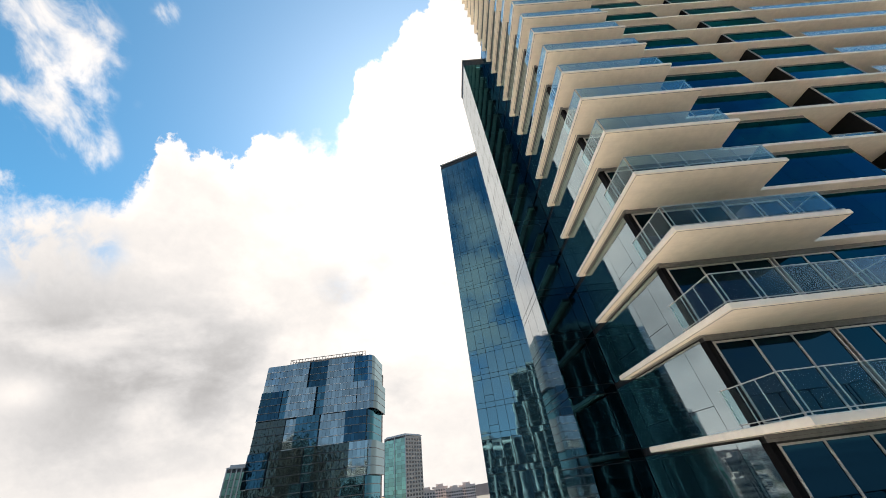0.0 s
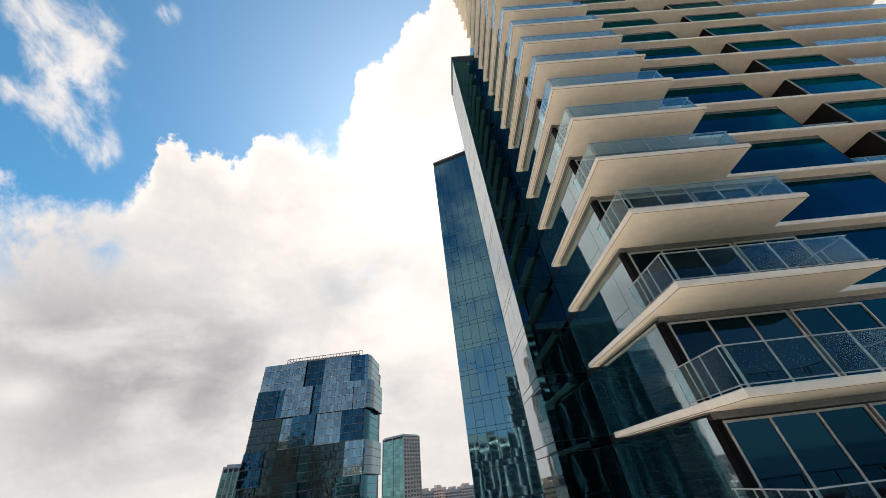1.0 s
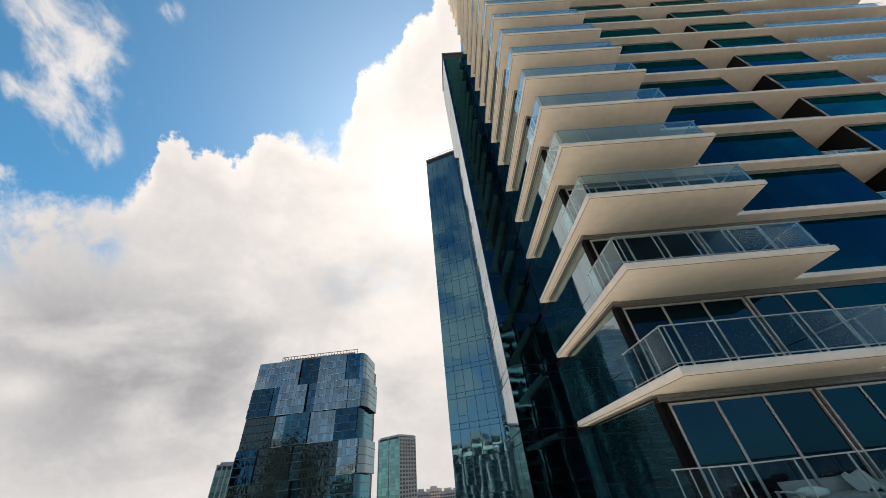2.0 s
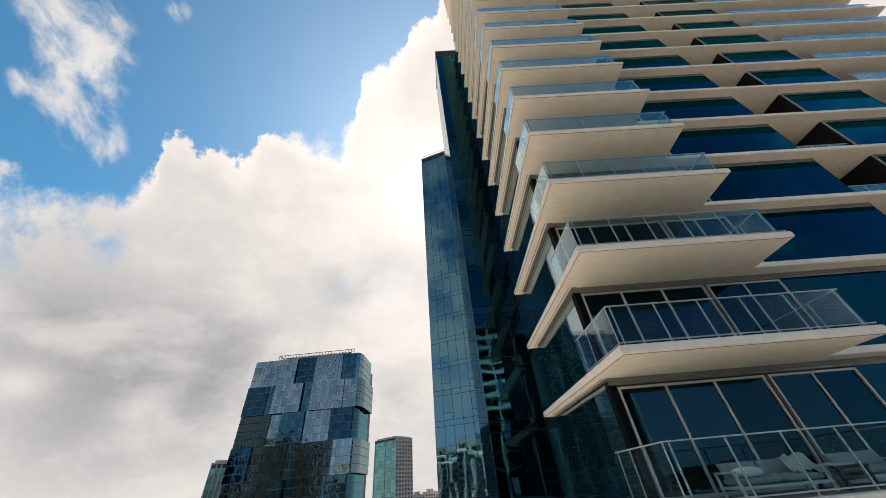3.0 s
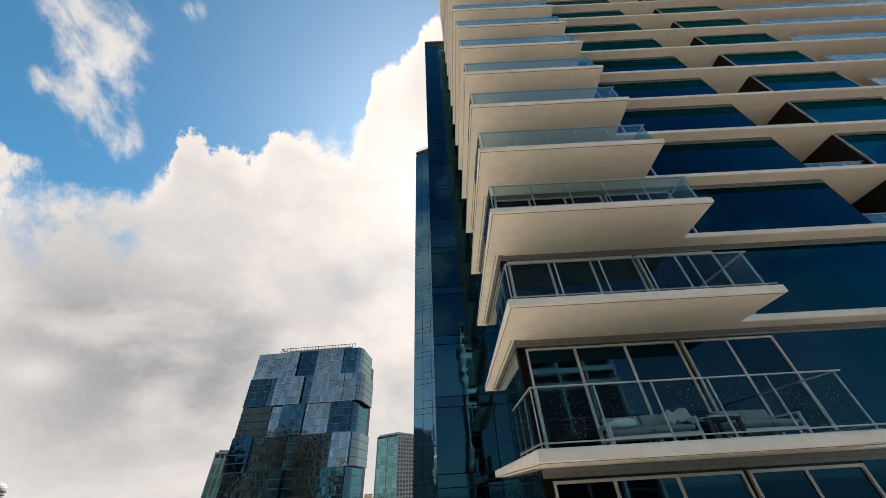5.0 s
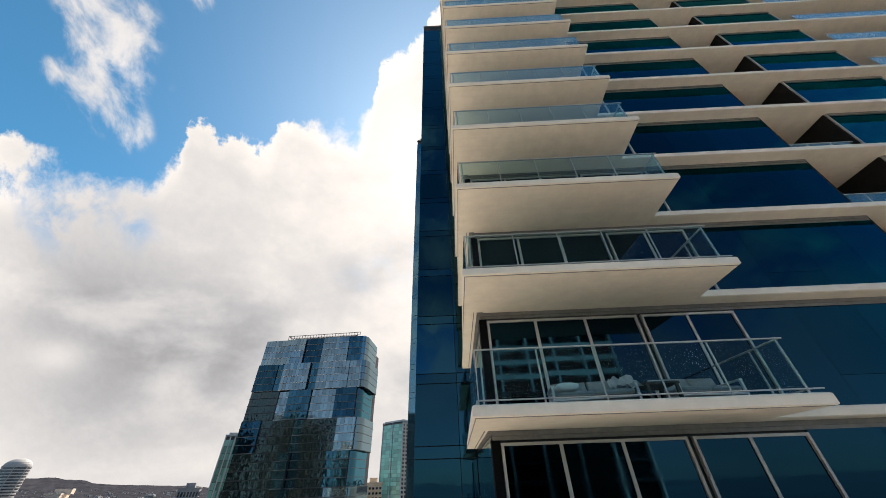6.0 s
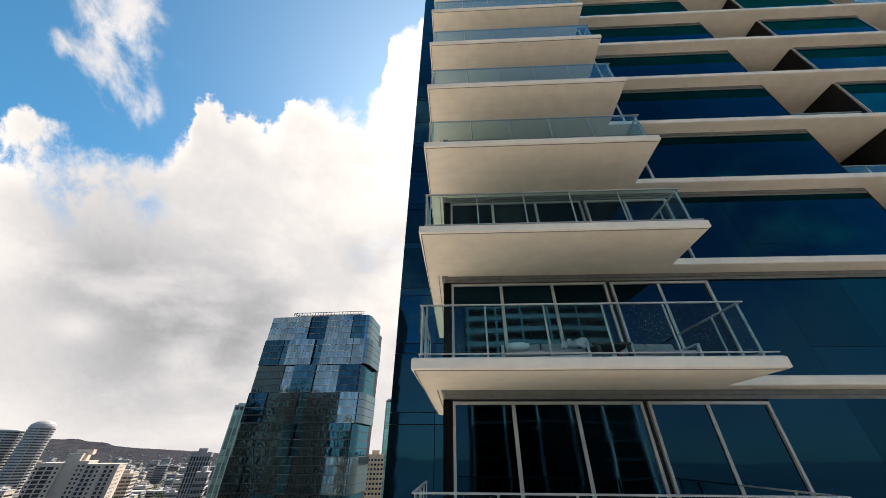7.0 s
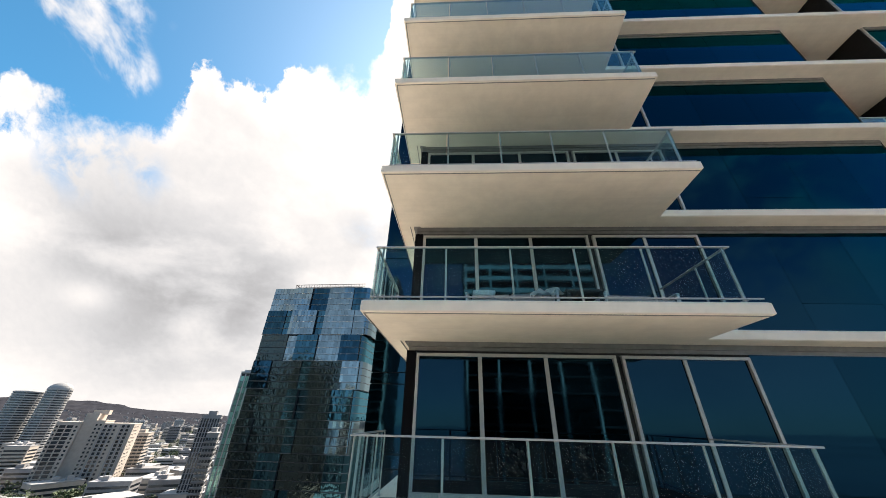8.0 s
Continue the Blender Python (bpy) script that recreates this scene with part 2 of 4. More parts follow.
M_SLAB = material("painted_concrete", (0.86, 0.775, 0.66), 0.62, grain=0.05, grain_scale=2.5, stain=0.22, stain_scale=0.45,
                  stain_colour=(0.68, 0.59, 0.48), bump=0.10, bump_scale=22, streak=0.16)
M_METAL = material("anodised_aluminium", (0.48, 0.465, 0.44), 0.40, 0.1, grain=0.04, grain_scale=2, stain=0.15, stain_scale=0.8)
M_RAIL = material("silver_rail_coating", (0.47, 0.455, 0.43), 0.35, 0.15, grain=0.03, grain_scale=1.5)
M_HEAD = material("grey_head_trim", (0.21, 0.205, 0.20), 0.5, 0.2, grain=0.10, grain_scale=6, stain=0.3, stain_scale=1.1)
M_DARK = material("dark_joint_backing", (0.012, 0.013, 0.015), 0.6, grain=0.15, grain_scale=8)
M_COLUMN = material("dark_corner_panel", (0.006, 0.006, 0.007), 0.6, ior=1.12, grain=0.12, grain_scale=5)
M_GLASS = coated_glass("blue_window_glass", (0.0062, 0.0235, 0.037), (0.35, 0.78, 1.0), 1.45, 0.0022, 0.8, metal=1.0)
M_SIDE = coated_glass("blue_side_glass", (0.006, 0.03, 0.042), (0.78, 0.95, 1.0), 4.6, 0.004, 0.7)
M_WING = coated_glass("wing_glass", (0.012, 0.046, 0.066), (0.6, 0.9, 1.0), 1.5, 0.010, 0.6, metal=1.0)
M_CLEAR = clear_glass("railing_glass", (0.80, 0.92, 0.93), 0.012)
# the far panes' mirrored grey cloud, put in as a strong pale film
M_MILKY = clear_glass("milky_railing_glass", (0.80, 0.84, 0.88), 0.30)
M_SHADE = material("near_black_loggia_wall", (0.020, 0.019, 0.018), 0.7, ior=1.15, grain=0.08, grain_scale=4, stain=0.2)
M_REAR = coated_glass("rear_building_glass", (0.002, 0.018, 0.04), (0.40, 0.84, 1.0), 2.7, 0.010, 0.4)
M_STRIP = coated_glass("wing_flank_glass", (0.002, 0.012, 0.020), (0.88, 0.96, 1.0), 6.0, 0.006, 0.5)


# ---- mesh helpers ----
def box(bm, x0, x1, y0, y1, z0, z1):
    v = [bm.verts.new(p) for p in ((x0, y0, z0), (x1, y0, z0), (x1, y1, z0), (x0, y1, z0),
                                   (x0, y0, z1), (x1, y0, z1), (x1, y1, z1), (x0, y1, z1))]
    for f in ((3, 2, 1, 0), (4, 5, 6, 7), (0, 1, 5, 4), (1, 2, 6, 5), (2, 3, 7, 6), (3, 0, 4, 7)):
        bm.faces.new([v[i] for i in f])


def boxes(*dims):
    bm = bmesh.new()
    for d in dims:
        box(bm, *d)
    return bm


def soft_boxes(r, *dims):
    """Cuboids with rounded edges."""
    bm = boxes(*dims)
    bmesh.ops.bevel(bm, geom=bm.edges[:], offset=r, segments=2, profile=0.6, affect="EDGES")
    return bm


def mesh_of(name, bm, mat):
    me = bpy.data.meshes.new(name)
    bm.to_mesh(me)
    bm.free()
    me.materials.append(mat)
    return me


def hang(name, me, parent, at=(0, 0, 0), turn=None, label=""):
    """A mesh object under its thing or part."""
    ob = new(name, me)
    ob.parent, ob.location = parent, at
    if turn:
        ob.rotation_euler = turn
    return tagged(ob, label)


def part(name, bm, mat, parent, label="", at=(0, 0, 0)):
    return hang(name, mesh_of(name, bm, mat), parent, at, None, label)


def thing(name, label, category, at=(0, 0, 0), turn=0.0, group="", kind=""):
    ob = new(name)
    ob.location, ob.rotation_euler = at, (0, 0, radians(turn))
    ob.empty_display_size = 0.2
    return tagged(ob, label, category, group, kind)


def inset(pts, d):
    """A closed plan outline moved inwards by d (anticlockwise outline)."""
    out = []
    for i in range(len(pts)):
        a, b, c = Vector(pts[i - 1]), Vector(pts[i]), Vector(pts[(i + 1) % len(pts)])
        u, v = (b - a).normalized(), (c - b).normalized()
        n1, n2 = Vector((-u.y, u.x)), Vector((-v.y, v.x))
        m = n1 + n2
        out.append(b + m * (d / max(0.3, m.dot(n1))))
    return out


def plate(outline, levels):
    """A slab from its plan outline: rings of (height, inset), with closed top and bottom."""
    bm = bmesh.new()
    rings = []
    for z, d in levels:
        rings.append([bm.verts.new((p[0], p[1], z)) for p in inset(outline, d)])
    n = len(outline)
    for a, b in zip(rings, rings[1:]):
        for i in range(n):
            bm.faces.new((a[i], a[(i + 1) % n], b[(i + 1) % n], b[i]))
    bm.faces.new(rings[0][::-1])
    bm.faces.new(rings[-1])
    return bm


# ---- the apartment tower ----
H = 3.0                      # storey height
W = 6.54                     # width of the corner balcony
LIP = 1.68                   # front of the thin slab edge along the facade
WALL = 2.20                  # outer face of the front glazing
SIDE = 0.52                  # outer face of the side glazing
TIP = 7.91                   # back end of the slab along the side
REC0, REC1 = 14.05, 17.1     # the loggia
BOX1 = 22.0                  # end of the second glazed bay
EAST = 34.9                  # far corner
LOW, HIGH = -20, 25          # storeys, counted from the furnished balcony
NEAR = range(-3, 14)         # storeys that are seen from close by

tower = thing("apartment_tower", "tall apartment tower with cream slab balconies and dark blue glass", "building")

SLAB_OUT = [(0, 0), (W, 0), (W + 0.09, LIP), (EAST, LIP), (EAST, 16.3), (SIDE + 0.2, 16.3), (SIDE + 0.2, TIP), (0.08, TIP)]
slab_me = mesh_of("floor_slab", plate(SLAB_OUT, ((-0.185, 0.03), (-0.165, 0.0), (0.005, 0.0), (0.03, 0.03))), M_SLAB)
under_me = mesh_of("slab_downstand", boxes((0.34, 0.36, 2.1, 7.6, -0.205, -0.187), (0.44, SIDE + 0.1, 2.1, 7.6, -0.21, -0.187)), M_HEAD)
drip_me = mesh_of("drip_strip", boxes((0.045, 0.062, 0.05, TIP - 0.05, -0.197, -0.186), (0.05, W - 0.05, 0.045, 0.062, -0.197, -0.186),
                                      ), M_HEAD)
head_me = mesh_of("head_trim", boxes((SIDE + 0.01, REC0, WALL - 0.05, WALL + 0.05, -0.29, -0.187), (SIDE + 0.01, REC0, WALL - 0.02, WALL + 0.05, -0.375, -0.295),
                                     (REC1, BOX1, WALL - 0.05, WALL + 0.05, -0.33, -0.187)), M_HEAD)
column_me = mesh_of("corner_column", boxes((SIDE - 0.03, 0.692, WALL - 0.03, WALL + 0.25, -2.97, -0.38)), M_COLUMN)


def ring(bm, x0, x1, z0, z1, side, bottom, y0, y1):
    """A rectangular frame as one closed moulding."""
    loops = []
    for y in (y0, y1):
        for dx, db in ((0, 0), (side, bottom)):
            loops.append([bm.verts.new(p) for p in ((x0 + dx, y, z0 + db), (x1 - dx, y, z0 + db), (x1 - dx, y, z1 - dx), (x0 + dx, y, z1 - dx))])
    o0, i0, o1, i1 = loops
    for i in range(4):
        j = (i + 1) % 4
        bm.faces.new((o0[i], o0[j], i0[j], i0[i]))
        bm.faces.new((o1[j], o1[i], i1[i], i1[j]))
        bm.faces.new((o0[j], o0[i], o1[i], o1[j]))
        bm.faces.new((i0[i], i0[j], i1[j], i1[i]))


def frame_mesh(x0, x1, z0, z1):
    bm = bmesh.new()
    ring(bm, x0, x1, z0, z1, 0.06, 0.075, WALL - 0.045, WALL + 0.04)
    return bm


Z0, Z1 = -2.96, -0.43
win_a = mesh_of("sliding_window", frame_mesh(0.71, 4.97, Z0, Z1), M_METAL)
win_b = mesh_of("sliding_window", frame_mesh(5.09, 7.71, Z0, Z1), M_METAL)
stile_me = mesh_of("stile", plate([(-0.035, WALL - 0.03), (0.03, WALL - 0.03), (0.03, WALL - 0.012), (0.05, WALL - 0.012), (0.05, WALL + 0.035), (-0.035, WALL + 0.035)],
                                  ((Z0 + 0.076, 0.0), (Z1 - 0.061, 0.0))), M_METAL)


def pane_mesh(x0, x1, z0, z1, mat, thick=0.02, grow=0.0):
    """A pane in the front wall, about its own middle."""
    w, h = (x1 - x0) / 2 + grow, (z1 - z0) / 2 + grow
    return mesh_of("pane", boxes((-w, w, 0, thick, -h, h)), mat)


def mid(x0, x1, z0, z1, y):
    return ((x0 + x1) / 2, y, (z0 + z1) / 2)


PANES_A = [(0.765, 2.045), (2.11, 3.455), (3.52, 4.895)]
PANES_B = [(5.145, 6.345), (6.41, 7.635)]
GLAZING = [(7.75, 9.39, -2.97, -0.38), (9.41, 11.09, -2.22, -0.38), (9.41, 11.09, -2.97, -2.24), (11.11, 12.57, -2.97, -0.38), (12.59, REC0, -2.97, -0.38)]
BOX_GLAZING = [(REC1 + 1.225 * i + 0.01, REC1 + 1.225 * (i + 1) - 0.01, -2.97, -0.34) for i in range(4)]
SIDE_GLAZING = []
for i, (y0, y1) in enumerate(((2.47, 3.45), (3.47, 4.90), (4.92, 6.35), (6.37, 7.90), (7.92, 9.45))):
    if i in (1, 3):
        SIDE_GLAZING += [(y0, y1, -2.97, -2.20), (y0, y1, -2.18, -0.28)]
    else:
        SIDE_GLAZING.append((y0, y1, -2.97, -0.28))

# railings: the corner balcony, the loggia, and the long balcony at the far corner
RX0, RX1, RY0, RY1 = 0.13, 6.34, 0.11, 2.38


def u_rail(hw, z0, z1, over):
    """A rail that runs round the balcony on three sides, as one bent bar."""
    x0, x1, y, yl, yr = RX0, RX1, RY0, RY1, WALL - 0.06
    out = [(x0 - hw, y - hw), (x1 + hw + over, y - hw), (x1 + hw + over, y + hw), (x1 + hw, y + hw), (x1 + hw, yr), (x1 - hw, yr), (x1 - hw, y + hw), (x0 + hw, y + hw), (x0 + hw, yl), (x0 - hw, yl)]
    return plate(out, ((z0, 0.003), (z0 + 0.004, 0.0), (z1 - 0.004, 0.0), (z1, 0.003)))


rail_me = mesh_of("balcony_railing", u_rail(0.025, 1.06, 1.085, 0.02), M_RAIL)
foot_me = mesh_of("bottom_rail", u_rail(0.018, 0.10, 0.125, 0.20), M_RAIL)
post_me = mesh_of("post", boxes((-0.016, 0.016, -0.011, 0.011, 0.03, 1.054), (-0.05, 0.05, -0.035, 0.035, 0.03, 0.045)), M_RAIL)
flank_me = mesh_of("post", boxes((-0.011, 0.011, -0.016, 0.016, 0.03, 1.054), (-0.035, 0.035, -0.05, 0.05, 0.03, 0.045)), M_RAIL)
FRONT_POSTS = (0.24, 1.40, 2.56, 3.70, 4.88, 6.27)
BAYS = (0.16, 1.37, 2.53, 3.67, 4.85, 6.30)
front_panes = [mesh_of("glass_panel", boxes((a + 0.012, b - 0.012, -0.006, 0.006, 0.15, 1.05)), M_CLEAR) for a, b in zip(BAYS, BAYS[1:])]
side_pane = mesh_of("glass_panel", boxes((-0.006, 0.006, 0.0, 0.70, 0.15, 1.05)), M_CLEAR)
log_rail = mesh_of("loggia_railing", boxes((REC0 + 0.02, REC1 - 0.02, LIP + 0.62, LIP + 0.66, 0.95, 0.98), (REC0 + 0.02, REC1 - 0.02, LIP + 0.62, LIP + 0.66, 0.10, 0.13)), M_RAIL)
log_pane = mesh_of("glass_panel", boxes((0, 0.93, -0.006, 0.006, 0.135, 0.945)), M_CLEAR)
far_rail = mesh_of("long_railing", boxes((BOX1 + 0.05, EAST - 0.15, LIP + 0.12, LIP + 0.17, 1.05, 1.08), (BOX1 + 0.05, EAST - 0.15, LIP + 0.12, LIP + 0.17, 0.10, 0.13)), M_RAIL)
far_pane = mesh_of("glass_panel", boxes((0, 1.48, -0.006, 0.006, 0.135, 1.045)), M_MILKY)

# dull inner walls of the loggia, near-black, and of the far balcony
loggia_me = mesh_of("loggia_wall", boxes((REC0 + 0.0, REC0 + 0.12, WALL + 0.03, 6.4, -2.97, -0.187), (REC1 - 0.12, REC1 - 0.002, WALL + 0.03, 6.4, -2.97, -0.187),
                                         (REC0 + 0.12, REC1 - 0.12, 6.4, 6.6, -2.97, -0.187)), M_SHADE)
log_frame = mesh_of("corner_mullion", boxes((-0.05, -0.004, WALL - 0.03, WALL + 0.03, -2.97, -0.187)), M_METAL)
far_wall = mesh_of("balcony_back_wall", boxes((BOX1 + 0.0, BOX1 + 0.12, WALL + 0.04, 4.4, -2.97, -0.187), (BOX1 + 0.12, EAST - 0.3, 4.4, 4.6, -2.97, -0.187)), M_GLASS)

all_glazing = GLAZING + BOX_GLAZING
pane_cache = {}


def pane_for(spec, mat, grow=0.0):
    x0, x1, z0, z1 = spec
    key = (round(x1 - x0, 3), round(z1 - z0, 3), mat.name, grow)
    if key not in pane_cache:
        pane_cache[key] = pane_mesh(x0, x1, z0, z1, mat, 0.02, grow)
    return pane_cache[key]


side_cache = {}


def side_for(spec):
    y0, y1, z0, z1 = spec
    key = (round(y1 - y0, 3), round(z1 - z0, 3))
    if key not in side_cache:
        w, h = (y1 - y0) / 2, (z1 - z0) / 2
        side_cache[key] = mesh_of("side_pane", boxes((0, 0.02, -w, w, -h, h)), M_SIDE)
    return side_cache[key]


rng = random.Random(7)


def wobble(k):
    return (rng.uniform(-k, k), 0, rng.uniform(-k, k))


# unseen grey sheets laid on the floors, added to cut light bounced onto soffits
M_ABSORBER = material("grey_floor_absorber", (0.17, 0.16, 0.15), 0.7, grain=0.08, grain_scale=3, stain=0.2)
absorbers = [mesh_of("deck_tiles", boxes(d), M_ABSORBER) for d in ((0.2, W - 0.2, 0.2, WALL - 0.08, 0.031, 0.04), (REC0 + 0.14, REC1 - 0.14, LIP + 0.2, 6.36, 0.031, 0.04),
                                                           (BOX1 + 0.14, EAST - 0.4, LIP + 0.2, 4.36, 0.031, 0.04))]


def storey(k):
    """One storey: the slab, what stands on it, and the glazing below it."""
    z = H * k
    hang("floor_slab", slab_me, tower, (0, 0, z), None, "cream painted concrete floor slab")
    for me in absorbers:
        hang("deck_tiles", me, tower, (0, 0, z), None, "unseen grey floor sheet added to soak up bounced light")
    hang("slab_downstand", under_me, tower, (0, 0, z))
    hang("drip_strip", drip_me, tower, (0, 0, z))
    hang("head_trim", head_me, tower, (0, 0, z), None, "grey metal head trim")
    hang("corner_column", column_me, tower, (0, 0, z), None, "near-black corner cladding")
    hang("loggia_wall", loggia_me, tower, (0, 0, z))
    for x in (REC1, BOX1 + 0.03):
        hang("corner_mullion", log_frame, tower, (x, 0, z))
    hang("balcony_back_wall", far_wall, tower, (0, 0, z))
    for me, panes, cuts in ((win_a, PANES_A, (2.08, 3.49)), (win_b, PANES_B, (6.38,))):
        w = hang("sliding_window", me, tower, (0, 0, z), None, "grey aluminium sliding window")
        for x0, x1 in panes:
            s = (x0, x1, Z0 + 0.075, Z1 - 0.065)
            hang("pane", pane_for(s, M_GLASS), w, mid(*s, WALL + 0.0), wobble(0.003))
        for c in cuts:
            hang("stile", stile_me, w, (c, 0, 0))
    for s in all_glazing:
        hang("glazing_panel", pane_for(s, M_GLASS, 0.006), tower, (mid(*s, WALL + 0.005)[0], WALL + 0.005, mid(*s, 0)[2] + z), wobble(0.002))
    for s in SIDE_GLAZING:
        hang("side_glazing_panel", side_for(s), tower, (SIDE, (s[0] + s[1]) / 2, (s[2] + s[3]) / 2 + z), (0, rng.uniform(-.002, .002), rng.uniform(-.003, .003)))
    r = hang("balcony_railing", rail_me, tower, (0, 0, z), None, "glass railing with slim aluminium rails")
    hang("bottom_rail", foot_me, r)
    for me in front_panes:
        g = hang("glass_panel", me, r, (0, RY0 - 0.022, 0))
        g.visible_shadow = False
    for x in FRONT_POSTS:
        hang("post", post_me, r, (x, RY0 + 0.022, 0))
    for y in (0.18, 0.92, 1.64):
        for x in (RX0, RX1 - 0.004):
            if x > 1 and y > 1.5:
                continue
            g = hang("glass_panel", side_pane, r, (x - 0.02 if x < 1 else x + 0.02, y, 0))
            g.visible_shadow = False
            hang("post", flank_me, r, (x + 0.012, y + 0.02, 0))
    hang("post", flank_me, r, (RX0 + 0.012, RY1 - 0.06, 0))
    q = hang("loggia_railing", log_rail, tower, (0, 0, z))
    for i in range(3):
        g = hang("glass_panel", log_pane, q, (REC0 + 0.04 + 0.98 * i, LIP + 0.64, 0))
        g.visible_shadow = False
        hang("post", post_me, q, (REC0 + 0.06 + 0.98 * i, LIP + 0.67, -0.09))
    q = hang("long_railing", far_rail, tower, (0, 0, z))
    for i in range(8):
        g = hang("glass_panel", far_pane, q, (BOX1 + 0.08 + 1.5 * i, LIP + 0.145, 0))
        g.visible_shadow = False
        hang("post", post_me, q, (BOX1 + 0.1 + 1.5 * i, LIP + 0.18, 0))


SHORT = [(0, 0), (W, 0), (W + 0.09, LIP), (EAST, LIP), (EAST, 16.3), (SIDE + 4.0, 16.3), (SIDE + 4.0, TIP), (0.06, TIP)]
upper_slab = mesh_of("floor_slab", plate(SHORT, ((-0.185, 0.03), (-0.165, 0.0), (0.005, 0.0), (0.03, 0.03))), M_SLAB)
UP = 16                      # from here the corner is set back above the wing


def plain_storey(k):
    """A storey out of close view, with its glazing and railing joined."""
    z = H * k
    hang("floor_slab", upper_slab if k >= UP else slab_me, tower, (0, 0, z))
    for me in absorbers:
        hang("deck_tiles", me, tower, (0, 0, z))
    hang("slab_downstand", under_me, tower, (0, 0, z))
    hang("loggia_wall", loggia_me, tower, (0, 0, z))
    hang("corner_column", column_me, tower, (0, 0, z))
    hang("head_trim", head_me, tower, (0, 0, z))
    hang("balcony_back_wall", far_wall, tower, (0, 0, z))
    tagged(hang("front_glazing", plain_front, tower, (0, 0, z)), kind="stuff")
    tagged(hang("side_glazing", upper_side if k > UP else plain_side, tower, (0, 0, z)), kind="stuff")
    r = hang("balcony_railing", rail_me, tower, (0, 0, z))
    hang("bottom_rail", foot_me, r)
    for me in plain_glass:
        g = hang("glass_panel", me, r)
        g.visible_shadow = False
    hang("long_railing", far_rail, tower, (0, 0, z))
    hang("loggia_railing", log_rail, tower, (0, 0, z))


plain_front = mesh_of("front_glazing", boxes(*[(a, b, WALL, WALL + 0.02, -2.97, -0.385) for a, b in PANES_A + PANES_B],
                                             *[(s[0], s[1], WALL, WALL + 0.02, s[2], s[3]) for s in all_glazing]), M_GLASS)
plain_side = mesh_of("side_glazing", boxes(*[(SIDE, SIDE + 0.02, *s) for s in SIDE_GLAZING]), M_SIDE)
upper_side = mesh_of("side_glazing", boxes(*[(SIDE, SIDE + 0.02, *q) for q in SIDE_GLAZING if q[1] < 7.0]), M_SIDE)
plain_glass = [mesh_of("glass_panel", boxes(d), M_CLEAR) for d in (
    (RX0, RX1, RY0 - 0.028, RY0 - 0.016, 0.15, 1.05), (RX0 - 0.026, RX0 - 0.014, RY0, RY1, 0.15, 1.05), (BOX1 + 0.08, EAST - 0.2, LIP + 0.14, LIP + 0.152, 0.14, 1.04))]

for k in range(LOW, HIGH + 1):
    if k in NEAR:
        storey(k)
    else:
        plain_storey(k)

# the dark core added behind the glazing to block light, the wing behind the corner, and the roof
BASE = LOW * H - 3.0
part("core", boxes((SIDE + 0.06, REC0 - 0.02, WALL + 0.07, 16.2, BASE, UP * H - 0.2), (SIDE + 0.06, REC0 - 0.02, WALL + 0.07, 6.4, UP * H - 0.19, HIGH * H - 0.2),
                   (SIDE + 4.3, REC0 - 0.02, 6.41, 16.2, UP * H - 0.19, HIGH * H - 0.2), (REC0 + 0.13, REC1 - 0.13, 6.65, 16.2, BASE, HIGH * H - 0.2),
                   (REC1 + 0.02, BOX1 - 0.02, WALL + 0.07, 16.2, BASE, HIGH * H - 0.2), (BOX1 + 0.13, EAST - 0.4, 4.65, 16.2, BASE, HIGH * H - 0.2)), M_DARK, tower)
WX, WY, WTOP = -2.15, 9.5, 46.6
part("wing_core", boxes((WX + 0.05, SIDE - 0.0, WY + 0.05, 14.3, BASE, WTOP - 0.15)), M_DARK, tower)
part("wing_roof", boxes((WX - 0.02, SIDE - 0.01, WY - 0.03, 14.4, WTOP - 0.14, WTOP)), M_HEAD, tower)
wing_cache = {}


def wing_pane(w, h, side):
    key = (round(w, 2), round(h, 2), side)
    if key not in wing_cache:
        wing_cache[key] = mesh_of("wing_panel", boxes((0, 0.02, -w / 2, w / 2, -h / 2, h / 2) if side else (-w / 2, w / 2, 0, 0.02, -h / 2, h / 2)), M_STRIP if side else M_WING)
    return wing_cache[key]


for k in range(-5, 17):
    for z0, z1 in ((H * k + 0.08, H * k + 2.58), (H * k + 2.62, H * k + 3.04)):
        if z1 > WTOP - 0.1:
            continue
        for x0, x1 in ((WX, -0.20), (-0.17, SIDE - 0.03)):
            hang("wing_panel", wing_pane(x1 - x0, z1 - z0, False), tower, ((x0 + x1) / 2, WY, (z0 + z1) / 2), wobble(0.003))
        for y0, y1 in ((WY + 0.02, 11.1), (11.13, 12.7), (12.73, 14.36)):
            hang("wing_panel", wing_pane(y1 - y0, z1 - z0, True), tower, (WX, (y0 + y1) / 2, (z0 + z1) / 2), (0, rng.uniform(-.003, .003), rng.uniform(-.003, .003)))
part("wing_foot", boxes((WX, SIDE - 0.03, WY, 14.3, BASE, -5 * H + 0.05)), M_WING, tower)
part("roof_parapet", boxes((SIDE, EAST - 0.3, WALL, WALL + 0.25, HIGH * H + 0.03, HIGH * H + 1.2), (SIDE, SIDE + 0.25, WALL + 0.25, 6.4, HIGH * H + 0.03, HIGH * H + 1.2)), M_SLAB, tower)


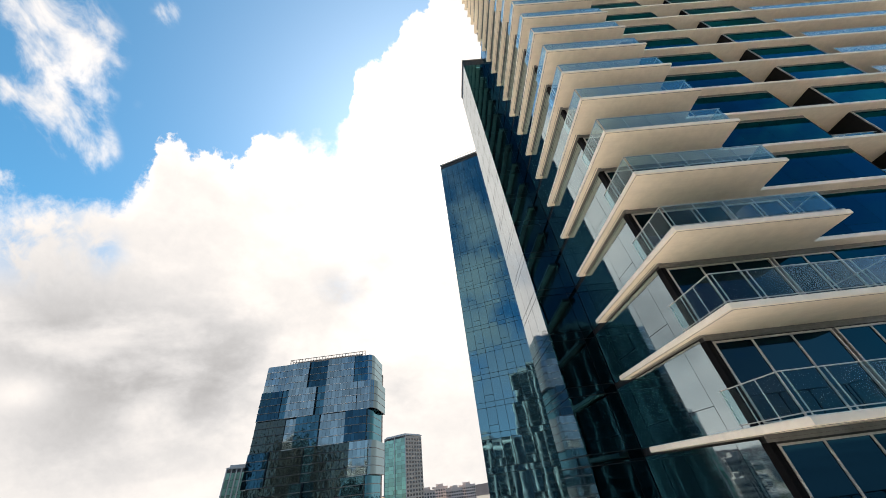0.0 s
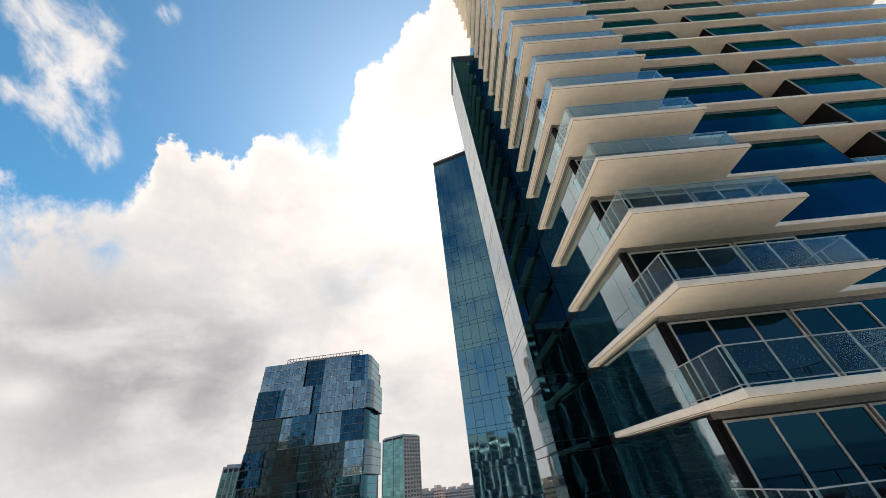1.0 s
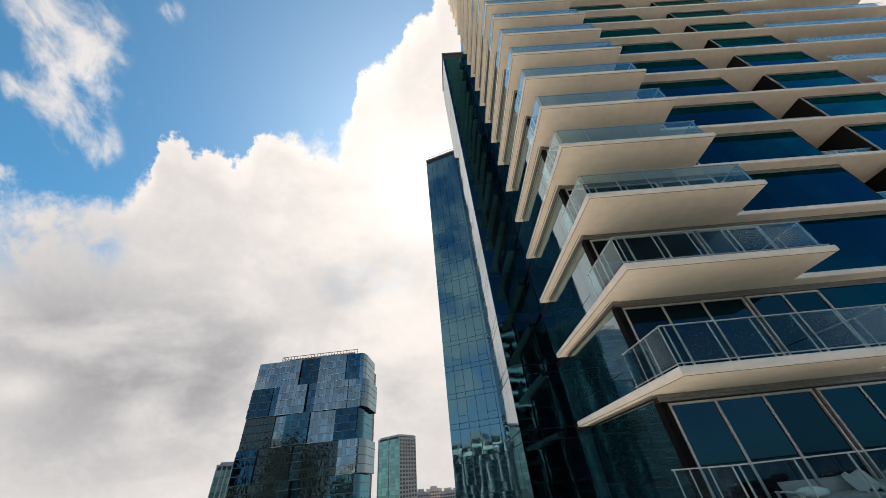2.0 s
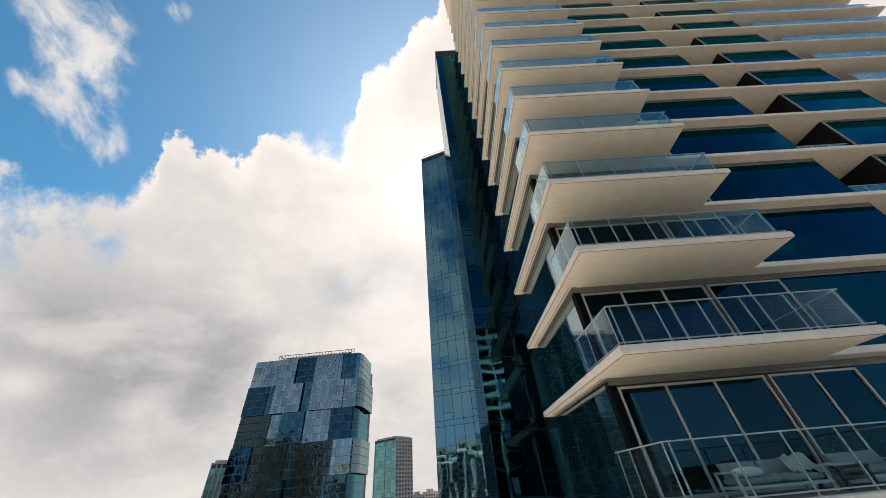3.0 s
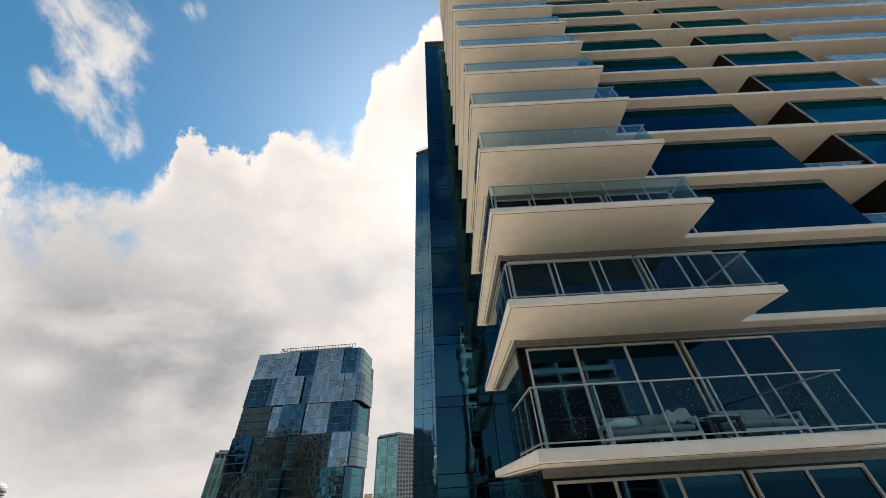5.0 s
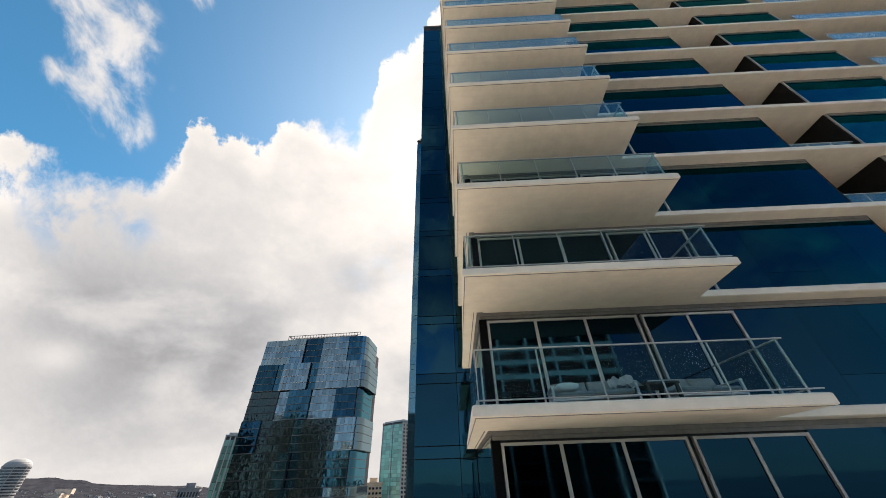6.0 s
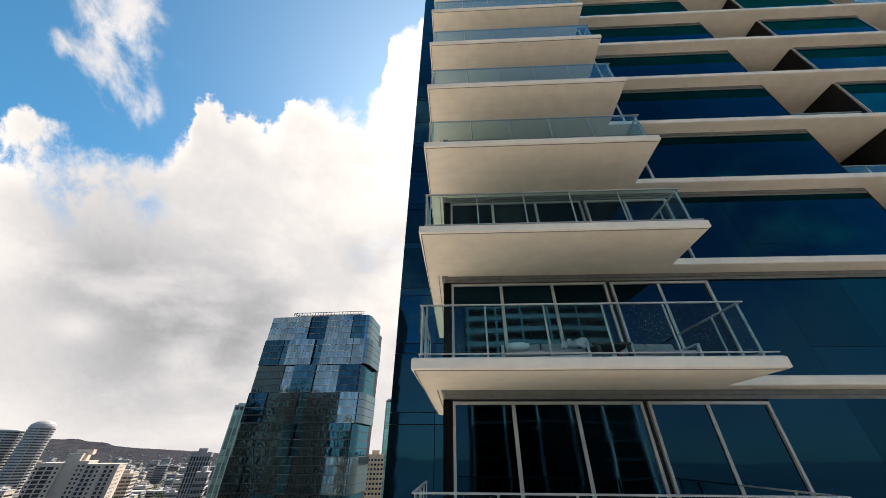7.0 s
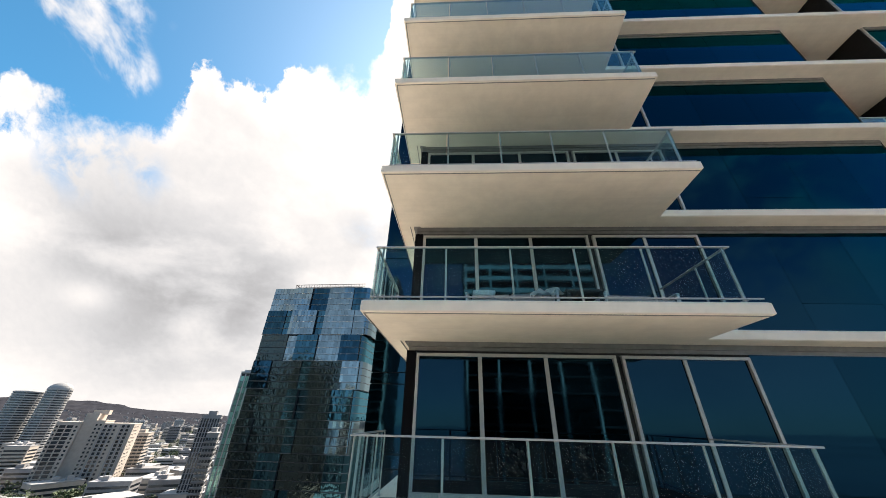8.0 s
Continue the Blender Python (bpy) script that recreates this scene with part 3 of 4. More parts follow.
# ---- the glass building behind the corner ----
def rear_building():
    x0, y0, top, cw = -5.3, 30.5, 52.3, 1.08
    t = thing("rear_glass_building", "blue curtain-wall building with thin dark mullions behind the corner", "building", (x0, y0, 0), -20)
    part("core", boxes((0.06, 16, 0.06, 18, BASE, top - 0.3)), M_DARK, t)
    shapes = {}

    def shape(z0, z1, w=cw):
        key = (round(z1 - z0, 2), w)
        if key not in shapes:
            shapes[key] = mesh_of("glass_panel", boxes((-w / 2 + 0.02, w / 2 - 0.02, 0, 0.03, (z0 - z1) / 2 + 0.02, (z1 - z0) / 2 - 0.02)), M_REAR)
        return shapes[key]

    rest = []
    r = random.Random(5)
    for f in range(-14, 20):
        z = f * H
        if z + H > top:
            continue
        for c in range(8):
            levels = [0.0, 0.55, 3.0] if (c % 3) != 1 else [0.0, 0.55, 1.25, 3.0]
            for a, b in zip(levels, levels[1:]):
                if -2 <= f <= 9:
                    hang("glass_panel", shape(a, b), t, (cw * (c + 0.5), 0, z + (a + b) / 2), (r.uniform(-.006, .006), 0, r.uniform(-.008, .008)))
                else:
                    rest.append((cw * c + 0.02, cw * (c + 1) - 0.02, 0, 0.03, z + a + 0.02, z + b - 0.02))
        for w in range(9):
            rest.append((-0.03, 0.0, 2.0 * w + 0.03, 2.0 * w + 1.97, z + 0.6, z + 2.98))
            rest.append((-0.03, 0.0, 2.0 * w + 0.03, 2.0 * w + 1.97, z + 0.04, z + 0.56))
    tagged(part("outer_glass_panel", boxes(*rest), M_REAR, t), kind="stuff")
    part("side_core", boxes((0.0, 0.05, 0.06, 18, BASE, top - 0.3)), M_DARK, t)
    part("roof_edge", boxes((-0.05, 16, -0.05, 18, top - 0.29, top)), M_HEAD, t)
    dims = [(0.3, 9, 0.3, 0.36, top + 1.0, top + 1.06)] + [(0.3 + 1.2 * i, 0.35 + 1.2 * i, 0.3, 0.36, top, top + 1.0) for i in range(8)]
    part("roof_railing", boxes(*dims), M_METAL, t)


rear_building()


# ---- ground, hills and the city ----
GROUND = -63.0
M_CITY = bpy.data.materials.new("city_ground")


def city_ground():
    M_CITY.use_nodes = True
    m = Nodes(M_CITY.node_tree)
    place = m.add("ShaderNodeNewGeometry").outputs["Position"]
    cell = m.add("ShaderNodeTexVoronoi")
    m.put(cell.inputs["Vector"], place)
    cell.inputs["Scale"].default_value = 0.03
    green = m.ramp(m.noise(place, 0.012, 7.0, 0.65), 0.52, 0.64)
    grey = m.ramp(m.noise(place, 0.09, 6.0, 0.6), 0.3, 0.7, 0.50, 1.0)
    paved = m.mix(grey, (0.028, 0.028, 0.028, 1), (0.052, 0.050, 0.048, 1))
    paved = m.mix(0.25, paved, m.ramp(cell.outputs["Distance"], 0.0, 0.9, 0.5, 1.0), "MULTIPLY")
    col = m.mix(green, paved, (0.030, 0.038, 0.020, 1))
    # unseen pale ground beside the tower, added to bounce sunlight onto the soffits
    away = m.vec("DISTANCE", place, (-58.0, -40.0, GROUND))
    bounce_ground = m.ramp(m.math("ADD", away, m.math("MULTIPLY", m.noise(place, 0.03, 4.0, 0.6), 30.0)), 100.0, 112.0, 1.0, 0.0)
    col = m.mix(bounce_ground, col, m.mix(m.ramp(m.noise(place, 0.12, 6.0, 0.6), 0.3, 0.7), (0.54, 0.495, 0.435, 1), (0.66, 0.61, 0.545, 1)))
    p = m.add("ShaderNodeBsdfPrincipled")
    m.put(p.inputs["Base Color"], col)
    p.inputs["Roughness"].default_value = 0.9
    m.put(m.add("ShaderNodeOutputMaterial").inputs[0], p.outputs[0])


city_ground()
bm = bmesh.new()
bmesh.ops.create_circle(bm, cap_ends=True, radius=4700, segments=96)
tagged(hang("ground", mesh_of("ground", bm, M_CITY), None, (0, 0, GROUND)), "city ground of streets, lots and trees", "ground", kind="structure")

M_SEA = material("sea_water", (0.006, 0.040, 0.065), 0.18, ior=1.33, grain=0.3, grain_scale=0.004)
tagged(hang("water", mesh_of("water", boxes((-4300, 4300, -4300, -420, GROUND - 0.5, GROUND + 0.4)), M_SEA), None), "blue sea beyond the city's edge", "water", kind="structure")

M_HILL = material("wooded_hill", (0.030, 0.031, 0.038), 0.95, ior=1.02, grain=0.35, grain_scale=0.03, stain=0.6, stain_scale=0.006, stain_colour=(0.046, 0.046, 0.052))


def hill_height(az, v):
    """The height of the ridge over the ground sheet: high on one side, falling away."""
    ridge = 135 * max(0.14, 0.76 - 0.033 * (az + 50.5)) if az > -50.5 else 102
    n = noise.fractal(Vector((az * 0.16, v * 3.0, 3.7)), 0.8, 2.1, 8)
    return GROUND - 1 + max(0, ridge * (v ** 0.9) * (1 + 0.42 * n) + 25 * v)


def hills():
    bm = bmesh.new()
    rows = []
    for j in range(25):
        v = j / 24
        row = []
        for i in range(481):
            az = -90 + i * 0.25
            r = 2300 + 1900 * v
            a = radians(az)
            row.append(bm.verts.new((r * math.sin(a), r * math.cos(a), hill_height(az, v))))
        rows.append(row)
    for a, b in zip(rows, rows[1:]):
        for i in range(len(a) - 1):
            bm.faces.new((a[i], a[i + 1], b[i + 1], b[i])).smooth = True
    return bm


def hill_houses():
    """Small pale houses strewn over the lower slopes."""
    r, bm = random.Random(3), bmesh.new()
    for i in range(620):
        az, v = r.uniform(-52, -29), r.uniform(0.02, 0.62) ** 1.2
        if noise.noise(Vector((az * 0.5, v * 5, 0.3))) < -0.05:
            continue
        a, q = radians(az), 2300 + 1900 * v
        x, y, z = q * math.sin(a), q * math.cos(a), hill_height(az, v)
        s, h = r.uniform(3, 6), r.uniform(3, 6)
        box(bm, x - s, x + s, y - s * 0.6, y + s * 0.6, z - 4, z + h)
    return bm


M_HOUSE = material("pale_house_wall", (0.26, 0.25, 0.245), 0.8, grain=0.5, grain_scale=0.02)
tagged(hang("hillside_houses", mesh_of("hillside_houses", hill_houses(), M_HOUSE), None), "tiny pale houses strewn over the slopes", "houses", kind="stuff")
tagged(hang("hills", mesh_of("hills", hills(), M_HILL), None), "hazy wooded ridge with scattered houses", "hill", kind="structure")

# paints and glass of the far buildings; white, cream and grey darkened to put cloud shade into them
M_CREAM = material("shaded_cream_render", (0.42, 0.365, 0.315), 0.8, grain=0.06, grain_scale=0.4, stain=0.3, stain_scale=0.08)
M_WHITE = material("shaded_white_render", (0.30, 0.297, 0.295), 0.7, grain=0.05, grain_scale=0.4, stain=0.25, stain_scale=0.06)
M_GREY = material("shaded_grey_render", (0.25, 0.245, 0.25), 0.8, grain=0.08, grain_scale=0.3, stain=0.3, stain_scale=0.05, vary=0.3)
M_BROWN = material("brown_render", (0.66, 0.49, 0.33), 0.8, grain=0.08, grain_scale=0.3)
M_CHARCOAL = material("charcoal_cladding", (0.06, 0.062, 0.07), 0.6, grain=0.1, grain_scale=0.3)
M_PINK = material("pinkish_render", (0.50, 0.42, 0.39), 0.8, grain=0.06, grain_scale=0.3)
M_DUSK = coated_glass("far_window_glass", (0.015, 0.02, 0.026), (0.8, 0.9, 1.0), 1.6, 0.05, 0.2, 0.08)
M_TEAL = coated_glass("teal_tower_glass", (0.13, 0.33, 0.27), (0.65, 1.0, 0.93), 2.1, 0.06, 0.15, 0.05)
M_PALE = coated_glass("pale_blue_glass", (0.150, 0.215, 0.240), (0.8, 0.95, 1.0), 1.5, 0.012, 0.4, 0.05, metal=1.0)
M_MIDB = coated_glass("mid_blue_glass", (0.030, 0.088, 0.122), (0.6, 0.9, 1.0), 1.5, 0.06, 0.5, 0.03, metal=1.0)
M_NAVY = coated_glass("navy_glass", (0.014, 0.048, 0.076), (0.5, 0.85, 1.0), 1.5, 0.05, 0.5, 0.03, metal=1.0)
M_BLACK = coated_glass("black_glass", (0.002, 0.006, 0.008), (0.70, 1.0, 1.0), 1.6, 0.07, 0.8, 0.03)
M_LINE = material("dark_floor_line", (0.025, 0.03, 0.036), 0.5, 0.2, grain=0.1, grain_scale=0.5)
M_RIB = material("white_rib_paint", (0.80, 0.80, 0.78), 0.6, grain=0.05, grain_scale=0.4)
M_EDGE = material("grey_floor_edge", (0.10, 0.11, 0.115), 0.5, 0.2, grain=0.1, grain_scale=0.5)
M_SCREEN = material("brown_roof_screen", (0.24, 0.20, 0.17), 0.6, 0.2, grain=0.1, grain_scale=0.5)
M_FIN = material("pale_metal_fin", (0.36, 0.38, 0.39), 0.45, 0.3, grain=0.05, grain_scale=0.5)


def bearing(az, dist, z=0.0, frm=(1.0, -5.0)):
    a = radians(az)
    return (frm[0] + dist * math.sin(a), frm[1] + dist * math.cos(a), z)


def curved(cx, rad, z0, z1):
    """A quarter-round wall that runs on along the side."""
    bm = bmesh.new()
    arc = [(cx + rad * math.sin(a) * 0.45, 4.4 - rad * math.cos(a)) for a in [radians(8 * i) for i in range(12)]] + [(cx + rad * 0.45, 18.0)]
    low = [bm.verts.new((x, y, z0)) for x, y in arc]
    high = [bm.verts.new((x, y, z1)) for x, y in arc]
    back = [bm.verts.new((cx, y, z)) for y, z in ((18.0, z0), (18.0, z1))]
    for i in range(len(arc) - 1):
        bm.faces.new((low[i], low[i + 1], high[i + 1], high[i]))
    bm.faces.new(low[::-1] + [back[0]])
    bm.faces.new(high + [back[1]])
    return bm


# the stepped blue glass tower
def stepped_tower():
    ax, ay, bx, by = -95.2, 149.0, -44.6, 146.2
    width = math.hypot(bx - ax, by - ay)
    top, fl = 58.0, 3.05
    t = thing("glass_tower", "stepped blue glass tower with projecting bays and rooftop screen", "building", (ax, ay, 0), math.degrees(math.atan2(by - ay, bx - ax)))
    part("core", boxes((0.6, width - 1.5, 1.6, 34, GROUND, top - 1.0)), M_LINE, t)
    r = random.Random(11)
    per = 4
    pane = {}

    def glass(w, mat):
        key = (round(w, 2), mat.name)
        if key not in pane:
            pane[key] = mesh_of("pane", boxes((-w / 2, w / 2, 0, 0.1, -fl / 2 + 0.30, fl / 2 - 0.04)), mat)
        return pane[key]

    # the bays of each step of four storeys, from the top: where each ends along the front, its glass, and how far it stands out
    # black glass low down puts the mirrored dark towers into the colour
    P, B, N, K = M_PALE, M_MIDB, M_NAVY, M_BLACK
    steps = (((0.23, P, 0.5), (0.42, P, 1.1), (0.60, N, 0.2), (0.86, P, 0.9), (1.0, B, 0.4)),
             ((0.20, N, 1.2), (0.26, B, 0.8), (0.52, P, 1.6), (0.60, B, 0.5), (0.90, P, 1.2), (1.0, P, 0.8)),
             ((0.27, K, 0.6), (0.37, P, 0.2), (0.58, B, 1.3), (0.81, P, 0.5), (1.0, N, 1.4)),
             ((0.18, N, 1.3), (0.47, K, 0.7), (0.56, B, 0.2), (0.86, K, 0.9), (1.0, P, 1.3)),
             ((0.22, K, 0.4), (0.40, K, 1.0), (0.50, B, 1.5), (0.59, N, 0.1), (0.81, K, 0.8), (1.0, B, 1.4)),
             ((0.15, K, 1.2), (0.46, K, 0.5), (0.55, B, 1.1), (0.83, K, 0.6), (1.0, P, 1.0)),
             ((0.28, K, 0.7), (0.47, B, 1.3), (0.62, K, 0.4), (0.85, K, 1.1), (1.0, B, 0.6)))
    bands = 11
    for b in range(bands):
        z1 = top - b * per * fl
        x0 = 0.0
        for end, mat, proud in steps[b if b < 7 else 4 + (b - 7) % 3]:
            x1 = width * end + (1.6 * (b % 2) if end == 1.0 else 0.0)
            out = -proud
            bay = part("bay", boxes((x0 + 0.02, x1 - 0.02, out + 0.12, 1.7, z1 - per * fl + 0.1, z1 - 0.1)), M_LINE, t)
            n = max(2, round((x1 - x0) / 1.7))
            w = (x1 - x0 - 0.1) / n
            lean = 0.014 if mat is K else 0.008
            for f in range(per):
                zf = z1 - (f + 1) * fl
                for i in range(n):
                    hang("pane", glass(w - 0.08, mat), bay, (x0 + 0.05 + w * (i + 0.5), out, zf + fl / 2), (r.uniform(-lean, lean), 0, r.uniform(-lean, lean) * 1.4))
                band = mesh_of("floor_band", boxes((x0 + 0.02, x1 - 0.02, out - 0.22, out + 0.1, zf + 0.02, zf + 0.27)), M_FIN if mat is P and b < 5 else M_EDGE if mat is not K else M_LINE)
                hang("floor_band", band, bay)
            x0 = x1
        # the rounded end of each step, with its own curved glass and floor edges
        rad, cx = 5.0 + 0.9 * (b % 2), width - 0.4 + 1.3 * (b % 2)
        corner = part("curved_corner", curved(cx, rad, z1 - per * fl, z1 - 0.05), M_PALE if b in (0, 1, 3, 5) else M_MIDB, t)
        edge = mesh_of("floor_band", curved(cx, rad + 0.12, 0.0, 0.26), M_EDGE)
        for f in range(per):
            hang("floor_band", edge, corner, (0, 0, z1 - (f + 1) * fl))
        part("corner_core", boxes((width - 1.4, cx + 0.3, 3.0, 22, z1 - per * fl, z1)), M_LINE, t)
    # the screen on the roof: a lattice of posts, rails and raking braces
    lo, hi = 10.0, width - 2.5
    dims = [(lo, hi, 1.0, 1.2, top + 0.0, top + 0.3), (lo, hi, 1.0, 1.2, top + 2.5, top + 2.75), (lo, lo + 0.25, 1.3, 26, top + 2.5, top + 2.75), (lo, hi, 1.05, 1.15, top + 1.3, top + 1.42)]
    count = 26
    for i in range(count + 1):
        x = lo + i * (hi - lo - 0.2) / count
        dims.append((x, x + 0.16, 1.0, 1.2, top + 0.3, top + 2.5))
    part("roof_screen", boxes(*dims), M_SCREEN, t, "brownish metal rooftop screen")
    part("roof_plant", boxes((12, width - 5, 4, 24, top - 1, top + 2.3)), M_SCREEN, t)
    return t


stepped_tower()


def slab_tower(name, label, at, turn, wx, wy, top, wall, glass, fl=3.1, bays=6, band=0.45, group="", pitch=0.25, balcony=0.0, foot=GROUND, cap=1.6):
    """A plain tower: solid walls, a window in each bay of each storey on two faces, floor edges, and a roof."""
    t = thing(name, label, "building", at, turn, group)
    z0 = foot
    part("wall", boxes((-wx / 2, wx / 2, 0, wy, z0, top)), wall, t)
    n = max(3, int((top - z0 - 1.0) / fl))
    n = min(n, 34)
    bw = wx / bays
    dims, edges = [], []
    me = mesh_of("window", boxes((-bw * (0.5 - pitch), bw * (0.5 - pitch), -0.06, 0.05, -fl * (0.5 - band / 2), fl * (0.5 - band / 2))), glass)
    sb = max(2, round(wy / bw))
    sw = wy / sb
    for f in range(n):
        zc = top - cap - fl * (f + 0.5)
        for i in range(bays):
            if n * bays <= 300:
                hang("window", me, t, (-wx / 2 + bw * (i + 0.5), 0, zc))
            else:
                w = bw * (0.5 - pitch)
                x = -wx / 2 + bw * (i + 0.5)
                dims.append((x - w, x + w, -0.06, 0.05, zc - fl * (0.5 - band / 2), zc + fl * (0.5 - band / 2)))
        for i in range(sb):
            for s in (-1, 1):
                w = sw * (0.5 - pitch)
                dims.append((s * wx / 2 - 0.06, s * wx / 2 + 0.06, sw * (i + 0.5) - w, sw * (i + 0.5) + w, zc - fl * (0.5 - band / 2), zc + fl * (0.5 - band / 2)))
        if balcony:
            edges.append((-wx / 2 - 0.2, wx / 2 + 0.2, -balcony, -0.08, zc - fl / 2 - 0.1, zc - fl / 2 + 0.75))
    if dims:
        tagged(part("window_rest", boxes(*dims), glass, t), kind="stuff")
    if edges:
        tagged(part("balcony_rest", boxes(*edges), wall, t), kind="stuff")
    part("roof", boxes((-wx / 2 - 0.3, wx / 2 + 0.3, -0.3, wy + 0.3, top, top + 0.6), (-wx * 0.25, wx * 0.2, wy * 0.25, wy * 0.75, top + 0.6, top + 3.4)), wall, t)
    return t


# teal glass towers
def teal_tower(at, turn, wx, wy, top, label, fins):
    t = thing("teal_tower", label, "building", at, turn, "teal glass towers")
    part("core", boxes((-wx / 2 + 0.2, wx / 2 - 0.2, 0.2, wy, GROUND, top)), M_LINE, t)
    n = min(32, int((top - GROUND) / 3.4))
    cols = 5
    w = wx / cols
    me = mesh_of("pane", boxes((-w / 2 + 0.06, w / 2 - 0.06, 0, 0.1, -1.6, 1.6)), M_TEAL)
    r = random.Random(int(wx * 10))
    dims = []
    for f in range(n):
        z = top - 1.4 - 3.4 * (f + 0.5)
        for i in range(cols):
            hang("pane", me, t, (-wx / 2 + w * (i + 0.5), 0.02, z), (r.uniform(-.004, .004), 0, r.uniform(-.01, .01)))
        for i in range(6):
            y = wy * (i + 0.5) / 6
            dims.append((wx / 2 - 0.1, wx / 2 + 0.03, y - 1.25, y + 1.25, z - 1.0, z + 0.9))
            dims.append((-wx / 2 - 0.03, -wx / 2 + 0.1, y - 1.25, y + 1.25, z - 1.0, z + 0.9))
    tagged(part("side_window", boxes(*dims), M_DUSK, t), kind="stuff")
    fin = mesh_of("fin", boxes((-0.3, 0.3, -0.5, 0.15, GROUND, top + 0.4)), M_FIN)
    for i in range(fins):
        hang("fin", fin, t, (-wx / 2 + wx * i / (fins - 1), 0, 0), None, "pale vertical fin")
    part("side_wall", boxes((wx / 2 - 0.18, wx / 2 - 0.02, 0.3, wy, GROUND, top), (-wx / 2 + 0.02, -wx / 2 + 0.18, 0.3, wy, GROUND, top)), M_CREAM, t)
    part("roof", boxes((-wx / 2 - 0.4, wx / 2 + 0.4, -0.4, wy + 0.4, top + 0.4, top + 1.2), (-wx / 2 + 1, wx / 2 - 1, 1, wy - 1, top + 1.2, top + 2.4)), M_FIN, t)
    return t


teal_tower(bearing(-32.2, 250), 24, 10, 22, 22.0, "teal glass tower with pale vertical fins", 5)
teal_tower(bearing(-8.9, 400, 0, (-8.0, -8.0)), -36, 31.0, 26, 49.5, "teal glass tower with cream gridded side", 3)


# the pair of white rounded towers
def round_tower(at, rx, ry, top, dome, label):
    t = thing("round_tower", label, "building", at, 35, "white rounded towers")
    seg, fl = 40, 3.2

    def ring(s, z0, z1):
        bm = bmesh.new()
        a = [bm.verts.new((s * rx * math.cos(2 * math.pi * i / seg), s * ry * math.sin(2 * math.pi * i / seg), z0)) for i in range(seg)]
        b = [bm.verts.new((v.co.x, v.co.y, z1)) for v in a]
        for i in range(seg):
            bm.faces.new((a[i], a[(i + 1) % seg], b[(i + 1) % seg], b[i]))
        bm.faces.new(a[::-1])
        bm.faces.new(b)
        return bm

    part("glazing", ring(0.965, GROUND, top), M_DUSK, t)
    floor_me = mesh_of("floor_ring", ring(1.0, -0.8, 0.75), M_WHITE)
    for f in range(int((top - GROUND) / fl)):
        hang("floor_ring", floor_me, t, (0, 0, top - fl * f))
    dims = []
    for i in range(7):
        a = 2 * math.pi * i / 7 + 0.3
        x, y = rx * 0.985 * math.cos(a), ry * 0.985 * math.sin(a)
        dims.append((x - 0.3, x + 0.3, y - 0.3, y + 0.3, GROUND, top))
    part("ribs", boxes(*dims), M_WHITE, t)
    bm = bmesh.new()
    bmesh.ops.create_uvsphere(bm, u_segments=32, v_segments=12, radius=1.0)
    for v in bm.verts:
        v.co = Vector((v.co.x * rx * 0.98, v.co.y * ry * 0.98, max(0, v.co.z) * dome))
    part("domed_roof", bm, M_WHITE, t, at=(0, 0, top))


round_tower(bearing(-52.6, 800), 16.4, 13.2, 22.0, 3.2, "white rounded tower with flat crown")
round_tower(bearing(-50.5, 760), 13.9, 12.0, 26.0, 9.5, "white rounded tower with domed crown")

